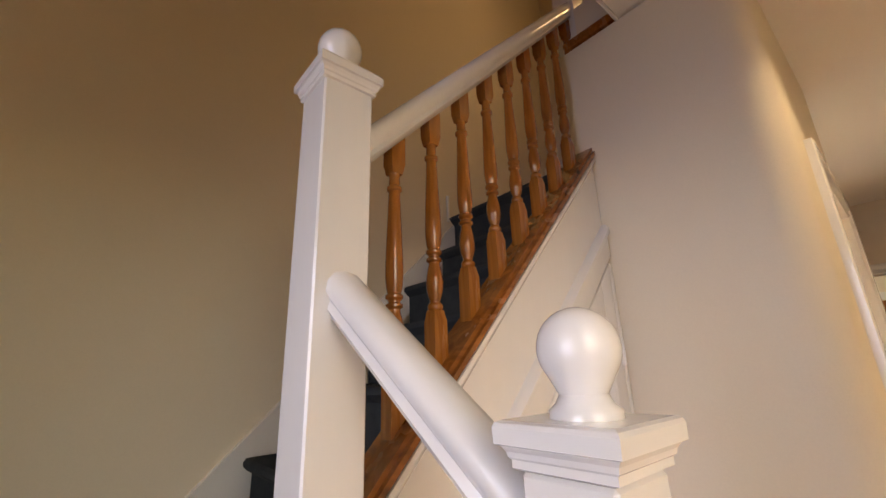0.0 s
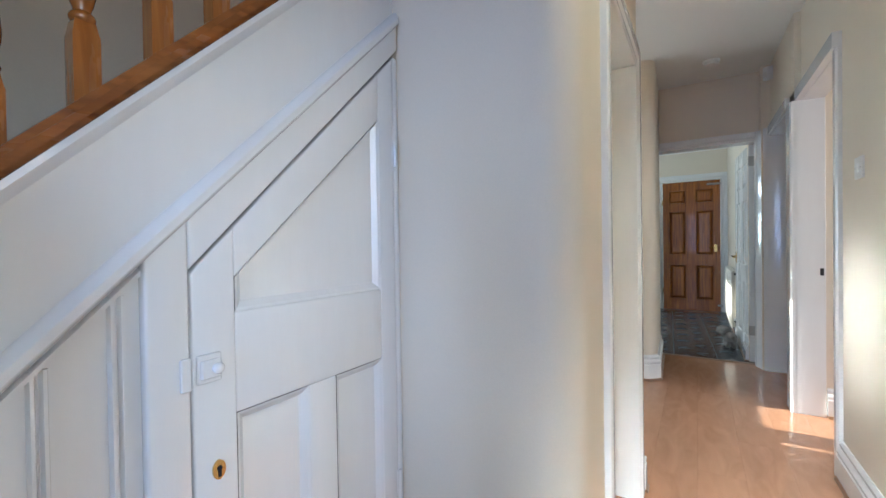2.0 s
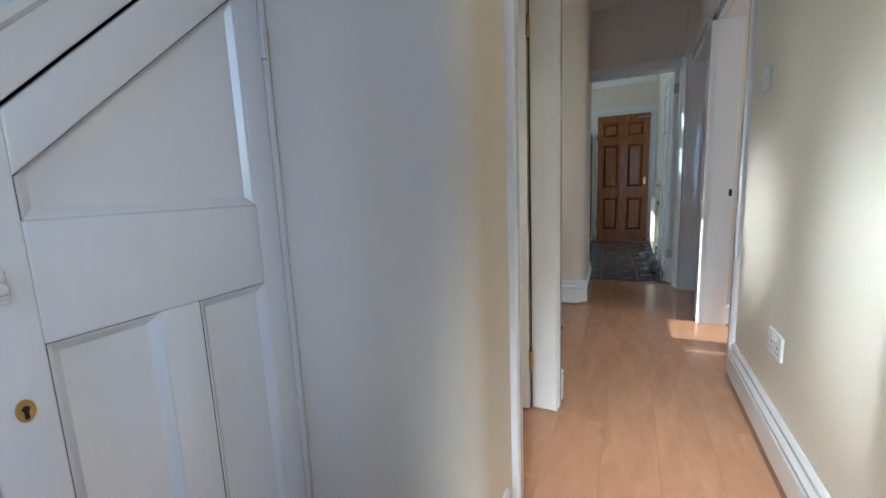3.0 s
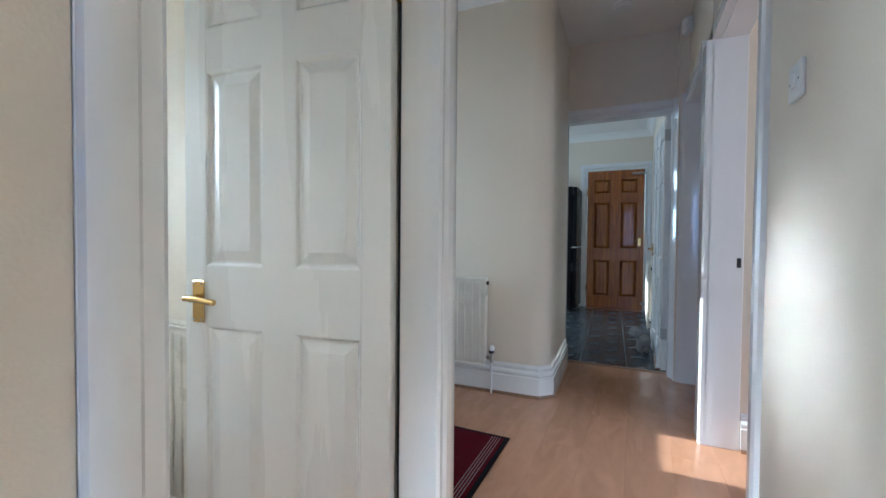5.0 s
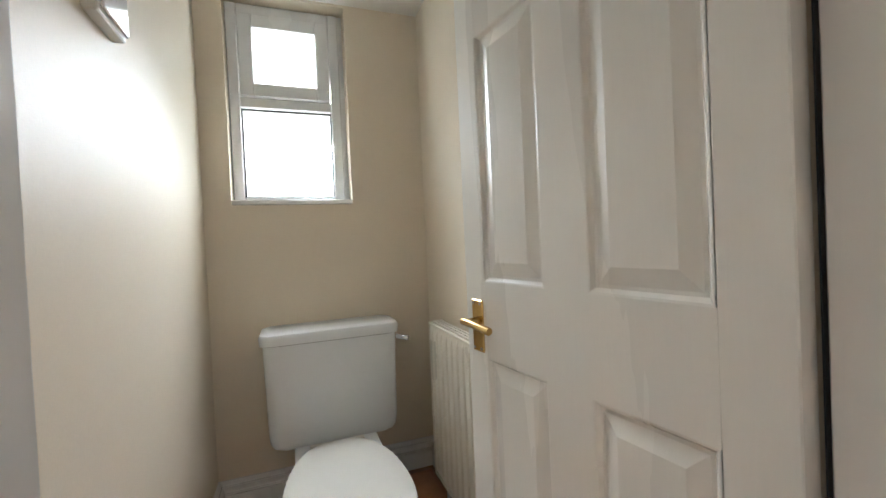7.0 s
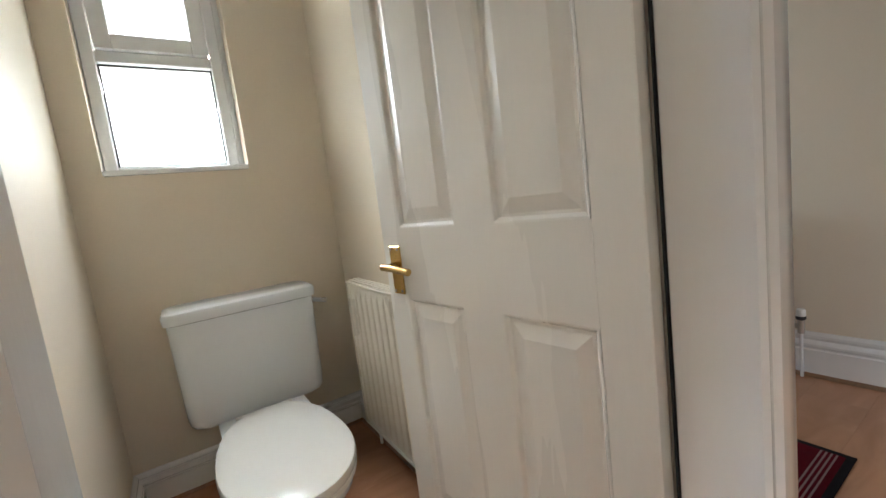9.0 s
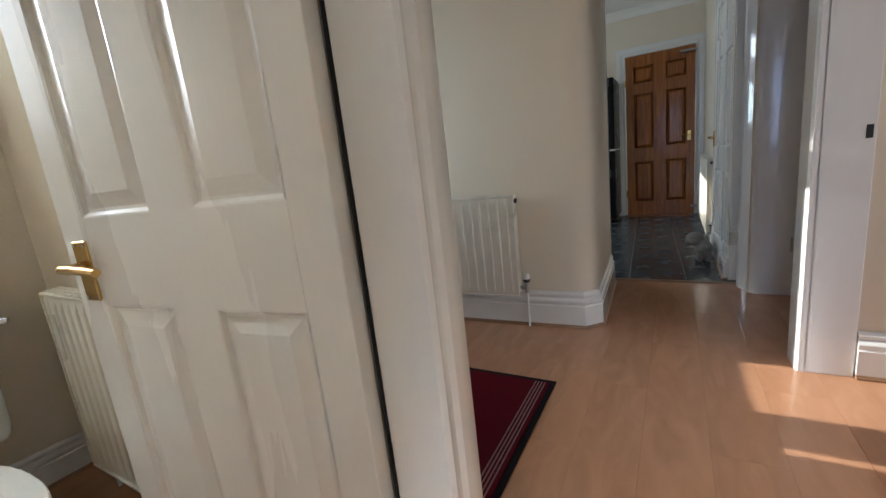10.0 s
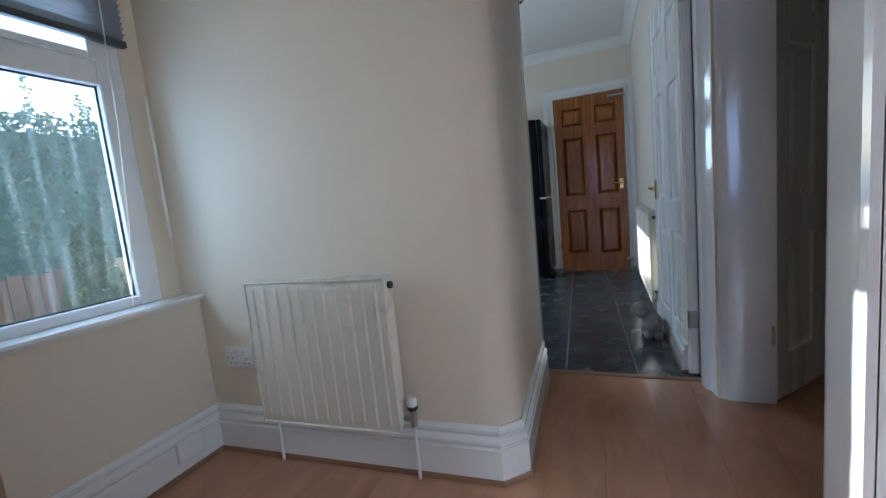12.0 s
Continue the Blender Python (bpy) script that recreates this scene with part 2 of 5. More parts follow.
EARTH = material("garden_ground", (0.11, 0.10, 0.075), 0.95, spread=0.3, size=2, grain=30, bump=0.5)
ROOF = material("slate_roof", (0.06, 0.065, 0.08), 0.7, spread=0.2, size=4, grain=30, bump=0.4)
RENDERED = material("cream_rendered_wall", (0.5, 0.44, 0.33), 0.85, spread=0.08, size=2, grain=60, bump=0.3)
PANE = pane_material("clear_glass", (0.95, 0.98, 0.97), 0.07, streak_haze=0.016)
FROSTED = pane_material("frosted_glass", (0.95, 0.97, 0.98), 0.04, frost=0.88)
LAMP = glow("lit_lamp", (1.0, 0.72, 0.38), 14.0)


# ---- mesh tools ----
def box(bm, x0, x1, y0, y1, z0, z1, bevel=0.0, seg=1):
    vs = bmesh.ops.create_cube(bm, size=1.0)["verts"]
    for v in vs:
        v.co = Vector((x0 + (v.co.x + 0.5) * (x1 - x0), y0 + (v.co.y + 0.5) * (y1 - y0), z0 + (v.co.z + 0.5) * (z1 - z0)))
    if bevel:
        edges = list({e for v in vs for e in v.link_edges})
        bmesh.ops.bevel(bm, geom=edges, offset=bevel, segments=seg, profile=0.5, affect="EDGES")
    return bm


def prism(bm, pts, axis, a0, a1):
    """A polygon of (u, v) pairs pushed from a0 to a1 along an axis; u, v are the two other axes in order."""
    def put(p, a):
        return {"x": (a, p[0], p[1]), "y": (p[0], a, p[1]), "z": (p[0], p[1], a)}[axis]
    lo = [bm.verts.new(put(p, a0)) for p in pts]
    hi = [bm.verts.new(put(p, a1)) for p in pts]
    n = len(pts)
    bm.faces.new(lo)
    bm.faces.new(hi[::-1])
    for i in range(n):
        bm.faces.new((lo[i], hi[i], hi[(i + 1) % n], lo[(i + 1) % n]))
    return bm


def lathe(bm, profile, seg=16, centre=(0, 0), z0=0.0):
    rings = []
    for r, z in profile:
        rings.append([bm.verts.new((centre[0] + r * math.cos(2 * math.pi * k / seg), centre[1] + r * math.sin(2 * math.pi * k / seg), z0 + z)) for k in range(seg)])
    for a, b in zip(rings, rings[1:]):
        for k in range(seg):
            bm.faces.new((a[k], a[(k + 1) % seg], b[(k + 1) % seg], b[k]))
    bm.faces.new(rings[0][::-1])
    bm.faces.new(rings[-1])
    return bm


def loft(bm, rings, cap=True):
    rows = [[bm.verts.new(p) for p in ring] for ring in rings]
    n = len(rows[0])
    for a, b in zip(rows, rows[1:]):
        for k in range(n):
            bm.faces.new((a[k], a[(k + 1) % n], b[(k + 1) % n], b[k]))
    if cap:
        bm.faces.new(rows[0][::-1])
        bm.faces.new(rows[-1])
    return bm


def tube(bm, points, radius, seg=8):
    pts = [Vector(p) for p in points]
    rings = []
    for i, p in enumerate(pts):
        d = (pts[min(i + 1, len(pts) - 1)] - pts[max(i - 1, 0)]).normalized()
        up = Vector((0, 0, 1)) if abs(d.z) < 0.9 else Vector((1, 0, 0))
        u = d.cross(up).normalized()
        w = d.cross(u)
        rings.append([p + radius * (math.cos(2 * math.pi * k / seg) * u + math.sin(2 * math.pi * k / seg) * w) for k in range(seg)])
    return loft(bm, rings)


def finish(name, bm, mat, smooth=0.0):
    bmesh.ops.recalc_face_normals(bm, faces=bm.faces)
    me = bpy.data.meshes.new(name)
    bm.to_mesh(me)
    bm.free()
    me.materials.append(mat)
    if smooth:
        me.shade_smooth()
        me.set_sharp_from_angle(angle=radians(smooth))
    return new(name, me)


def part(name, bm, mat, parent, label="", smooth=0.0):
    ob = finish(name, bm, mat, smooth)
    ob.parent = parent
    if label:
        tagged(ob, label)
    return ob


def thing(name, place, label, category, group="", turn=0.0):
    ob = new(name)
    ob.empty_display_size = 0.05
    ob.matrix_world = pose(*place, 0, 0, turn)
    return tagged(ob, label, category, group)


def structure(name, bm, mat, label, category, smooth=0.0):
    return tagged(finish(name, bm, mat, smooth), label, category, kind="structure")


def wall(bm, axis, p0, p1, a0, a1, z0, z1, holes=()):
    """A wall between the planes p0 and p1 (axis: its normal), along a0..a1, with holes (a, b, zl, zh) through it."""
    def put(a, b, zl, zh):
        if b - a > 1e-4 and zh - zl > 1e-4:
            if axis == "y":
                box(bm, a, b, p0, p1, zl, zh)
            else:
                box(bm, p0, p1, a, b, zl, zh)
    at = a0
    for a, b, zl, zh in sorted(holes):
        put(at, a, z0, z1)
        put(a, b, z0, zl)
        put(a, b, zh, z1)
        at = b
    put(at, a1, z0, z1)
    return bm


def B():
    return bmesh.new()


SKIRT = [(0, 0), (0.026, 0), (0.026, 0.100), (0.020, 0.104), (0.020, 0.110), (0.025, 0.115), (0.025, 0.124), (0.018, 0.134), (0.011, 0.138), (0.011, 0.143), (0.015, 0.148), (0.015, 0.158), (0.006, 0.17), (0, 0.17)]


def skirting(path, name="baseboard", lift=0.012, scale=1.0):
    """Moulded skirting with a brown bead at the floor; path: (x, y) points with the wall to the left of the way."""
    pts = [Vector(p) for p in path]
    for prof, mat, nm, z in ((SKIRT, GLOSS, name, lift), ([(0, 0), (0.034, 0), (0.034, 0.006), (0.028, 0.016), (0, 0.018)], BEAD, "trim", 0.0)):
        bm = B()
        rings = []
        for i, p in enumerate(pts):
            d0 = (pts[i] - pts[i - 1]).normalized() if i else (pts[1] - pts[0]).normalized()
            d1 = (pts[i + 1] - pts[i]).normalized() if i + 1 < len(pts) else d0
            n0, n1 = Vector((d0.y, -d0.x)), Vector((d1.y, -d1.x))
            m = (n0 + n1).normalized()
            m /= max(0.3, m.dot(n0))
            rings.append([(p.x + m.x * o, p.y + m.y * o, z + h * scale) for o, h in prof])
        loft(bm, rings)
        structure(nm, bm, mat, "white gloss moulded skirting board" if mat is GLOSS else "brown wooden floor edge bead", "skirting" if mat is GLOSS else "floor trim", smooth=30)


def arch_profile(w, proud):
    return [(0, 0), (0, proud * 0.55), (w * 0.10, proud * 0.8), (w * 0.24, proud * 0.62), (w * 0.34, proud * 0.62), (w * 0.44, proud * 0.95), (w * 0.62, proud), (w * 0.9, proud), (w, proud * 0.8), (w, 0)]


def architrave(origin, along, out, width, height, w, proud, sides=(True, True), label="white gloss moulded door architrave", first=None):
    """Three lengths of moulding round an opening. origin: its lower corner on the wall; along: unit way across it; out: the wall's normal."""
    o, a, n = Vector(origin), Vector(along), Vector(out)
    z = Vector((0, 0, 1))
    prof = arch_profile(w, proud)
    k = (first or w) / w
    bm = B()
    rows = []
    if sides[0]:
        rows.append([o - a * u * k + n * v for u, v in prof])
    rows.append([o - a * (u * k if sides[0] else 0) + n * v + z * (height + u) for u, v in prof])
    rows.append([o + a * (width + (u if sides[1] else 0)) + n * v + z * (height + u) for u, v in prof])
    if sides[1]:
        rows.append([o + a * (width + u) + n * v for u, v in prof])
    loft(bm, rows)
    return structure("trim", bm, GLOSS, label, "architrave", smooth=35)


def six_panel(name, place, turn, width, height, mat, label, rails, group="doors", stile=0.105, mullion=0.095, thick=0.04, handle=None, hinges=(0.2, 1.7), hinge_mat=BRASS, handle_mat=BRASS, deep=0.010, flip=False):
    """A six-panel door leaf: it stands at its hinge and reaches along its own x; rails: (bottom, top) of each row of panels."""
    door = thing(name, place, label, "door", group, turn)
    t = thick / 2
    cols = [(stile, (width - mullion) / 2), ((width + mullion) / 2, width - stile)]
    bm = B()
    box(bm, 0, stile, -t, t, 0, height, 0.002)
    box(bm, width - stile, width, -t, t, 0, height, 0.002)
    zs = [0.0] + [z for r in rails for z in r] + [height]
    for z0, z1 in zip(zs[::2], zs[1::2]):
        box(bm, stile - 0.001, width - stile + 0.001, -t + 0.0002, t - 0.0002, z0, z1)
    for z0, z1 in rails:
        box(bm, cols[0][1], cols[1][0], -t + 0.0002, t - 0.0002, z0 - 0.001, z1 + 0.001)
    part("frame", bm, mat, door)
    for z0, z1 in rails:
        for x0, x1 in cols:
            bm = B()
            steps = [(0.0, 0.0), (0.004, -0.001), (0.010, -deep), (0.016, -deep), (0.042, -0.0015), (0.044, -0.001)]
            for s in (-1, 1):
                rows = []
                for inset, dy in steps:
                    y = s * (t + dy)
                    rows.append([(x0 + inset, y, z0 + inset), (x1 - inset, y, z0 + inset), (x1 - inset, y, z1 - inset), (x0 + inset, y, z1 - inset)])
                vr = [[bm.verts.new(p) for p in r] for r in rows]
                for a, b in zip(vr, vr[1:]):
                    for k in range(4):
                        bm.faces.new((a[k], a[(k + 1) % 4], b[(k + 1) % 4], b[k]))
                bm.faces.new(vr[-1])
            part("panel", bm, mat, door)
    for z in hinges:
        bm = B()
        box(bm, -0.012, 0.0, -t - 0.001, t + 0.001, z, z + 0.085, 0.001)
        tube(bm, [(-0.006, t + 0.004, z), (-0.006, t + 0.004, z + 0.085)], 0.006, 8)
        part("hinge", bm, hinge_mat, door, "brass butt hinge")
    if handle:
        hx, hz = handle
        for s in (-1, 1):
            bm = B()
            box(bm, hx - 0.021, hx + 0.021, s * t, s * (t + 0.006), hz - 0.060, hz + 0.060, 0.002)
            plate = part("handle_plate", bm, handle_mat, door, "brass lever handle backplate")
            bm = B()
            lathe(bm, [(0.011, 0), (0.009, 0.03)], 12)
            bmesh.ops.rotate(bm, verts=bm.verts, matrix=Matrix.Rotation(radians(-90 * s), 3, "X"))
            bmesh.ops.translate(bm, verts=bm.verts, vec=(hx, s * (t + 0.005), hz + 0.01))
            tube(bm, [(hx + 0.014, s * (t + 0.036), hz + 0.012), (hx - 0.02, s * (t + 0.038), hz + 0.012), (hx - 0.06, s * (t + 0.036), hz + 0.008), (hx - 0.088, s * (t + 0.034), hz + 0.004)], 0.0085, 10)
            part("lever", bm, handle_mat, plate, "brass lever", smooth=40)
            bm = B()
            for dx, dz in ((-0.014, 0.052), (0.014, 0.052), (-0.014, -0.052), (0.014, -0.052)):
                tube(bm, [(hx + dx, s * (t + 0.005), hz + dz), (hx + dx, s * (t + 0.0075), hz + dz)], 0.0035, 8)
            part("screws", bm, STEEL, plate)
    return door


def radiator(place, turn, width, height, depth, pitch, label):
    """A ribbed panel radiator. It stands at the wall under its left end, its front towards its own -y, width along x."""
    rad = thing("radiator", place, label, "radiator", "radiators", turn)
    n = max(4, round((width - 0.03) / pitch))
    bm = B()
    prof = [(0.0, 0.0), (0.013, 0.0)]
    p = (width - 0.026) / n
    for k in range(n):
        x = 0.013 + k * p
        prof += [(x + p * 0.36, 0.0), (x + p * 0.42, -0.0045), (x + p * 0.47, -0.0062), (x + p * 0.53, -0.0062), (x + p * 0.58, -0.0045), (x + p * 0.64, 0.0)]
    prof += [(width - 0.013, 0.0), (width, 0.0)]
    rows = []
    for z, f in ((0.0, 0.0), (0.022, 0.0), (0.045, 1.0), (height - 0.045, 1.0), (height - 0.022, 0.0), (height, 0.0)):
        rows.append([(x, -depth + (0.006 if z in (0.0, height) else 0) + y * f, z) for x, y in prof])
    vr = [[bm.verts.new(q) for q in r] for r in rows]
    for a, b in zip(vr, vr[1:]):
        for k in range(len(a) - 1):
            bm.faces.new((a[k], a[k + 1], b[k + 1], b[k]))
    part("front_panel", bm, RADIATOR, rad, smooth=22)
    bm = B()
    for x0, x1, z0, z1 in ((0, width, 0, 0.007), (0, width, height - 0.007, height), (0, 0.007, 0.007, height - 0.007), (width - 0.007, width, 0.007, height - 0.007)):
        box(bm, x0, x1, -depth - 0.004, -depth + 0.008, z0, z1, 0.002)
    part("rim", bm, RADIATOR, rad, "folded cream rim round the panel")
    bm = B()
    box(bm, 0.004, width - 0.004, -0.034, -0.026, 0.01, height - 0.01, 0.002)
    part("back_panel", bm, RADIATOR, rad)
    for x in (0.0, width - 0.006):
        bm = B()
        box(bm, x, x + 0.006, -depth + 0.009, -0.028, 0.02, height + 0.004, 0.002)
        part("side_cover", bm, RADIATOR, rad)
    bm = B()
    for k in range(3):
        y = -depth + 0.012 + k * (depth - 0.04) / 3
        box(bm, 0.004, width - 0.004, y, y + 0.006, height - 0.004, height + 0.004)
    for k in range(12):
        x = 0.02 + k * (width - 0.05) / 11
        box(bm, x, x + 0.006, -depth + 0.01, -0.03, height - 0.006, height + 0.002)
    part("top_grille", bm, RADIATOR, rad)
    for x in (0.08, width - 0.1):
        bm = B()
        box(bm, x, x + 0.025, -0.03, 0.0, 0.12, height - 0.1)
        part("bracket", bm, STEEL, rad)
    return rad


def radiator_fittings(rad, width, height, depth, floor_drop, valve_at_end=True):
    y = -depth * 0.55
    x = width + 0.035 if valve_at_end else -0.035
    s = 1 if valve_at_end else -1
    bm = B()
    tube(bm, [(width if valve_at_end else 0, y, 0.045), (x + 0.004 * s, y, 0.045)], 0.012, 10)
    tube(bm, [(x, y, 0.015), (x, y, 0.075)], 0.013, 10)
    valve = part("valve", bm, STEEL, rad, "dull metal radiator valve", smooth=40)
    bm = B()
    lathe(bm, [(0.013, 0.075), (0.019, 0.08), (0.019, 0.094)], 14, (x, y))
    part("valve_collar", bm, RUBBER, valve, "black valve collar", smooth=40)
    bm = B()
    lathe(bm, [(0.018, 0.094), (0.018, 0.118), (0.014, 0.124)], 14, (x, y))
    part("valve_cap", bm, PLASTIC, valve, "white valve cap", smooth=40)
    for px in (x, (0.03 if valve_at_end else width - 0.03)):
        bm = B()
        tube(bm, [(px, y, 0.02), (px, y, -floor_drop)], 0.0065, 8)
        part("pipe", bm, GLOSS, rad, "white painted copper pipe", smooth=40)
    bm = B()
    tube(bm, [(width - 0.004, -depth + 0.03, height - 0.03), (width + 0.012, -depth + 0.03, height - 0.03)], 0.013, 12)
    part("bleed_plug", bm, RUBBER, rad, "dark blanking plug")


# ---- hall, stairwell and rooms: shell ----
HALL_L, HALL_R, CEIL = 0.455, -0.335, 2.48
WALL_TOP = 2.60

bm = B()
box(bm, -1.1, 5.44, -3.4, 2.3, -0.12, -0.012)
structure("floor", bm, LAMINATE, "beech laminate hall floor", "floor")
bm = B()
box(bm, 5.44, 8.7, -0.4, 2.5, -0.12, -0.0002)
structure("floor_kitchen", bm, GROUT, "grey grout bed under the slate tiles", "floor")

# stair side wall, and the wall behind the camera
bm = B()
wall(bm, "y", 1.82, 1.95, -1.0, 1.87, 0, 5.2)
box(bm, 1.87, 3.6, 1.82, 1.95, 2.055, 5.2)
box(bm, 1.871, 1.961, 1.82, 1.95, 1.859, 2.054)
structure("wall_stair_side", bm, CREAM, "cream painted wall beside the stairs", "wall")
bm = B()
wall(bm, "x", -1.0, -0.9, -0.6, 1.95, 0, 5.2, [(-0.28, 1.0, 0.6, 2.1)])
structure("wall_front", bm, CREAM, "cream painted wall by the front door", "wall")
bm = B()
box(bm, 3.06, 3.16, 0.9, 1.95, 2.12, 5.2)
# unseen walls added upstairs to keep sky light out of the stairwell
box(bm, 3.9, 4.0, -0.44, 0.9, 2.60, 5.2)
box(bm, 3.16, 4.0, 0.9, 1.0, 2.60, 5.2)
box(bm, 3.6, 3.9, -0.44, HALL_R, WALL_TOP, 5.2)
structure("wall_landing_end", bm, CREAM, "cream painted landing wall with added unseen walls that shut out the sky", "wall")
bm = B()
box(bm, 1.97, 3.06, 0.811, 0.99, 2.121, 2.679)
box(bm, 1.845, 1.969, 0.827, 0.952, 2.465, 2.679)
structure("wall_landing_side", bm, CREAM, "cream wall below the landing", "wall")
bm = B()
box(bm, -1.1, 4.0, -1.5, 2.0, 5.2, 5.3)
structure("ceiling_upper", bm, CEILING, "white upper ceiling", "ceiling")

# long wall on the open side of the hall
bm = B()
# the hole at x 0.25 to 1.0 is added, unseen, for the cupboard fill lamp
wall(bm, "y", -0.44, HALL_R, -1.0, 3.517, 0, WALL_TOP, [(0.25, 1.0, 0.05, 2.12)])
box(bm, 3.517, 4.305, -0.44, HALL_R, 2.001, WALL_TOP)
box(bm, 4.305, 4.46, -0.44, -0.30, 0, WALL_TOP)
box(bm, 4.46, 5.275, -0.44, -0.30, 1.992, WALL_TOP)
box(bm, 5.275, 5.40, -0.44, -0.235, 0, WALL_TOP)
box(bm, -1.0, 3.6, -0.44, HALL_R, WALL_TOP, 5.2)
structure("wall_hall_long", bm, CREAM, "cream painted long hall wall with two doorways", "wall")

# toilet block: its end wall with a rounded corner, and the wall with the toilet door
bm = B()
r = 0.10
pts = [(1.82, 1.05), (1.82, HALL_L + r)]
for k in range(1, 9):
    a = math.pi + (math.pi / 2) * k / 8
    pts.append((1.82 + r + r * math.cos(a), HALL_L + r + r * math.sin(a)))
pts += [(2.108, HALL_L), (2.108, 0.555), (1.97, 0.555), (1.97, 1.05)]
prism(bm, pts, "z", 0, CEIL)
structure("wall_toilet_end", bm, CREAM, "cream wall with a rounded corner beside the cupboard", "wall", smooth=40)
bm = B()
box(bm, 2.108, 2.835, HALL_L, 0.555, 1.892, WALL_TOP)
box(bm, 2.835, 2.918, HALL_L, 0.555, 0, WALL_TOP)
box(bm, 2.858, 2.918, 0.555, 2.2, 0, WALL_TOP)
structure("wall_toilet_door", bm, CREAM, "cream wall round the toilet doorway", "wall")
bm = B()
box(bm, 1.87, 1.97, 1.05, 2.2, 0, 1.858)
box(bm, 1.9615, 1.97, 1.05, 2.2, 1.858, 2.05)
structure("wall_toilet_side", bm, CREAM, "cream painted toilet side wall", "wall")
bm = B()
wall(bm, "y", 2.07, 2.2, 1.97, 2.86, 0, CEIL, [(2.068, 2.535, 1.21, 2.04)])
structure("wall_toilet_back", bm, CREAM, "cream toilet back wall with a small window", "wall")
bm = B()
box(bm, 1.97, 2.858, 0.555, 2.07, 2.05, 2.058)
structure("ceiling_toilet", bm, CEILING, "white toilet ceiling", "ceiling")

# side lobby
bm = B()
box(bm, 3.775, 4.47, 1.84, 2.10, 0, 0.675)
box(bm, 3.775, 4.47, 1.84, 2.10, 2.08, WALL_TOP)
box(bm, 2.918, 3.775, 2.03, 2.15, 2.02, WALL_TOP)
box(bm, 2.918, 2.98, 2.03, 2.15, 0, 2.02)
box(bm, 2.981, 3.012, 2.105, 2.15, 0, 2.02)
box(bm, 3.755, 3.80, 2.105, 2.15, 0, 2.02)
structure("wall_lobby_window", bm, CREAM, "cream wall under the lobby window", "wall")
bm = B()
r = 0.05
prism(bm, [(4.449, 2.10), (4.522, 0.640), (4.528, 0.598), (4.543, 0.560), (4.566, 0.530), (4.596, 0.513), (4.632, 0.510), (5.40, 0.540), (5.40, 2.10)], "z", 0, WALL_TOP)
structure("wall_radiator", bm, CREAM, "cream painted wall behind the lobby radiator", "wall", smooth=40)

# wall with the kitchen doorway
bm = B()
wall(bm, "x", 5.40, 5.52, -0.44, 2.3, 0, 2.62, [(-0.234, 0.574, 0, 1.995)])
structure("wall_kitchen_door", bm, CREAM, "cream wall over the kitchen doorway", "wall")

# hall ceiling, landing edge
bm = B()
prism(bm, [(1.60, CEIL), (1.86, CEIL + 0.007), (1.86, CEIL + 0.2), (1.60, CEIL + 0.2)], "y", -0.335, 0.785)
prism(bm, [(1.86, CEIL + 0.007), (5.40, CEIL + 0.10), (5.40, CEIL + 0.2), (1.86, CEIL + 0.2)], "y", -0.335, 0.81)
prism(bm, [(2.86, CEIL + 0.033), (5.40, CEIL + 0.10), (5.40, CEIL + 0.2), (2.86, CEIL + 0.2)], "y", 0.811, 2.15)
structure("ceiling", bm, CEILING, "white painted hall ceiling", "ceiling")

# kitchen shell
bm = B()
wall(bm, "x", 8.50, 8.62, -0.3, 2.4, 0, 2.62, [(-0.075, 0.712, 0, 2.05)])
structure("wall_kitchen_end", bm, CREAM, "pale cream kitchen end wall", "wall")
bm = B()
box(bm, 5.52, 8.62, -0.30, -0.165, 0, 2.62)
structure("wall_kitchen_side", bm, CREAM, "pale cream kitchen side wall", "wall")
bm = B()
wall(bm, "y", 2.28, 2.40, 5.40, 8.62, 0, 2.62, [(6.25, 7.45, 0.96, 1.62)])
structure("wall_kitchen_window", bm, CREAM, "pale cream kitchen window wall", "wall")
bm = B()
box(bm, 5.40, 8.62, -0.3, 2.4, 2.60, 2.70)
structure("ceiling_kitchen", bm, CEILING, "white kitchen ceiling", "ceiling")
bm = B()
cove = [(0, 0), (0, -0.09), (0.012, -0.09), (0.03, -0.05), (0.06, -0.02), (0.09, -0.012), (0.09, 0)]
loft(bm, [[(5.52, -0.165 + u, 2.6 + v) for u, v in cove], [(8.5, -0.165 + u, 2.6 + v) for u, v in cove]])
loft(bm, [[(8.5 - u, -0.165, 2.6 + v) for u, v in cove], [(8.5 - u, 2.28, 2.6 + v) for u, v in cove]])
structure("trim_coving", bm, CEILING, "white plaster coving", "coving", smooth=40)

# side rooms seen through the two doorways
bm = B()
box(bm, 4.307, 4.41, -3.2, -0.44, 0, CEIL)
structure("wall_side_room", bm, CREAM, "cream side room wall", "wall")
bm = B()
box(bm, 0.6, 0.7, -3.3, -0.44, 0, CEIL)
wall(bm, "y", -3.3, -3.2, 0.6, 4.41, 0, CEIL, [(2.0, 3.8, 0.8, 2.1)])
structure("wall_side_room_far", bm, CREAM, "cream far walls of the side room", "wall")
bm = B()
box(bm, 0.6, 4.41, -3.3, -0.44, CEIL, CEIL + 0.1)
box(bm, 4.41, 6.7, -2.2, -0.441, CEIL, CEIL + 0.1)
structure("ceiling_side_room", bm, CEILING, "white side room ceilings", "ceiling")
bm = B()
box(bm, 6.6, 6.7, -2.2, -0.3, 0, CEIL)
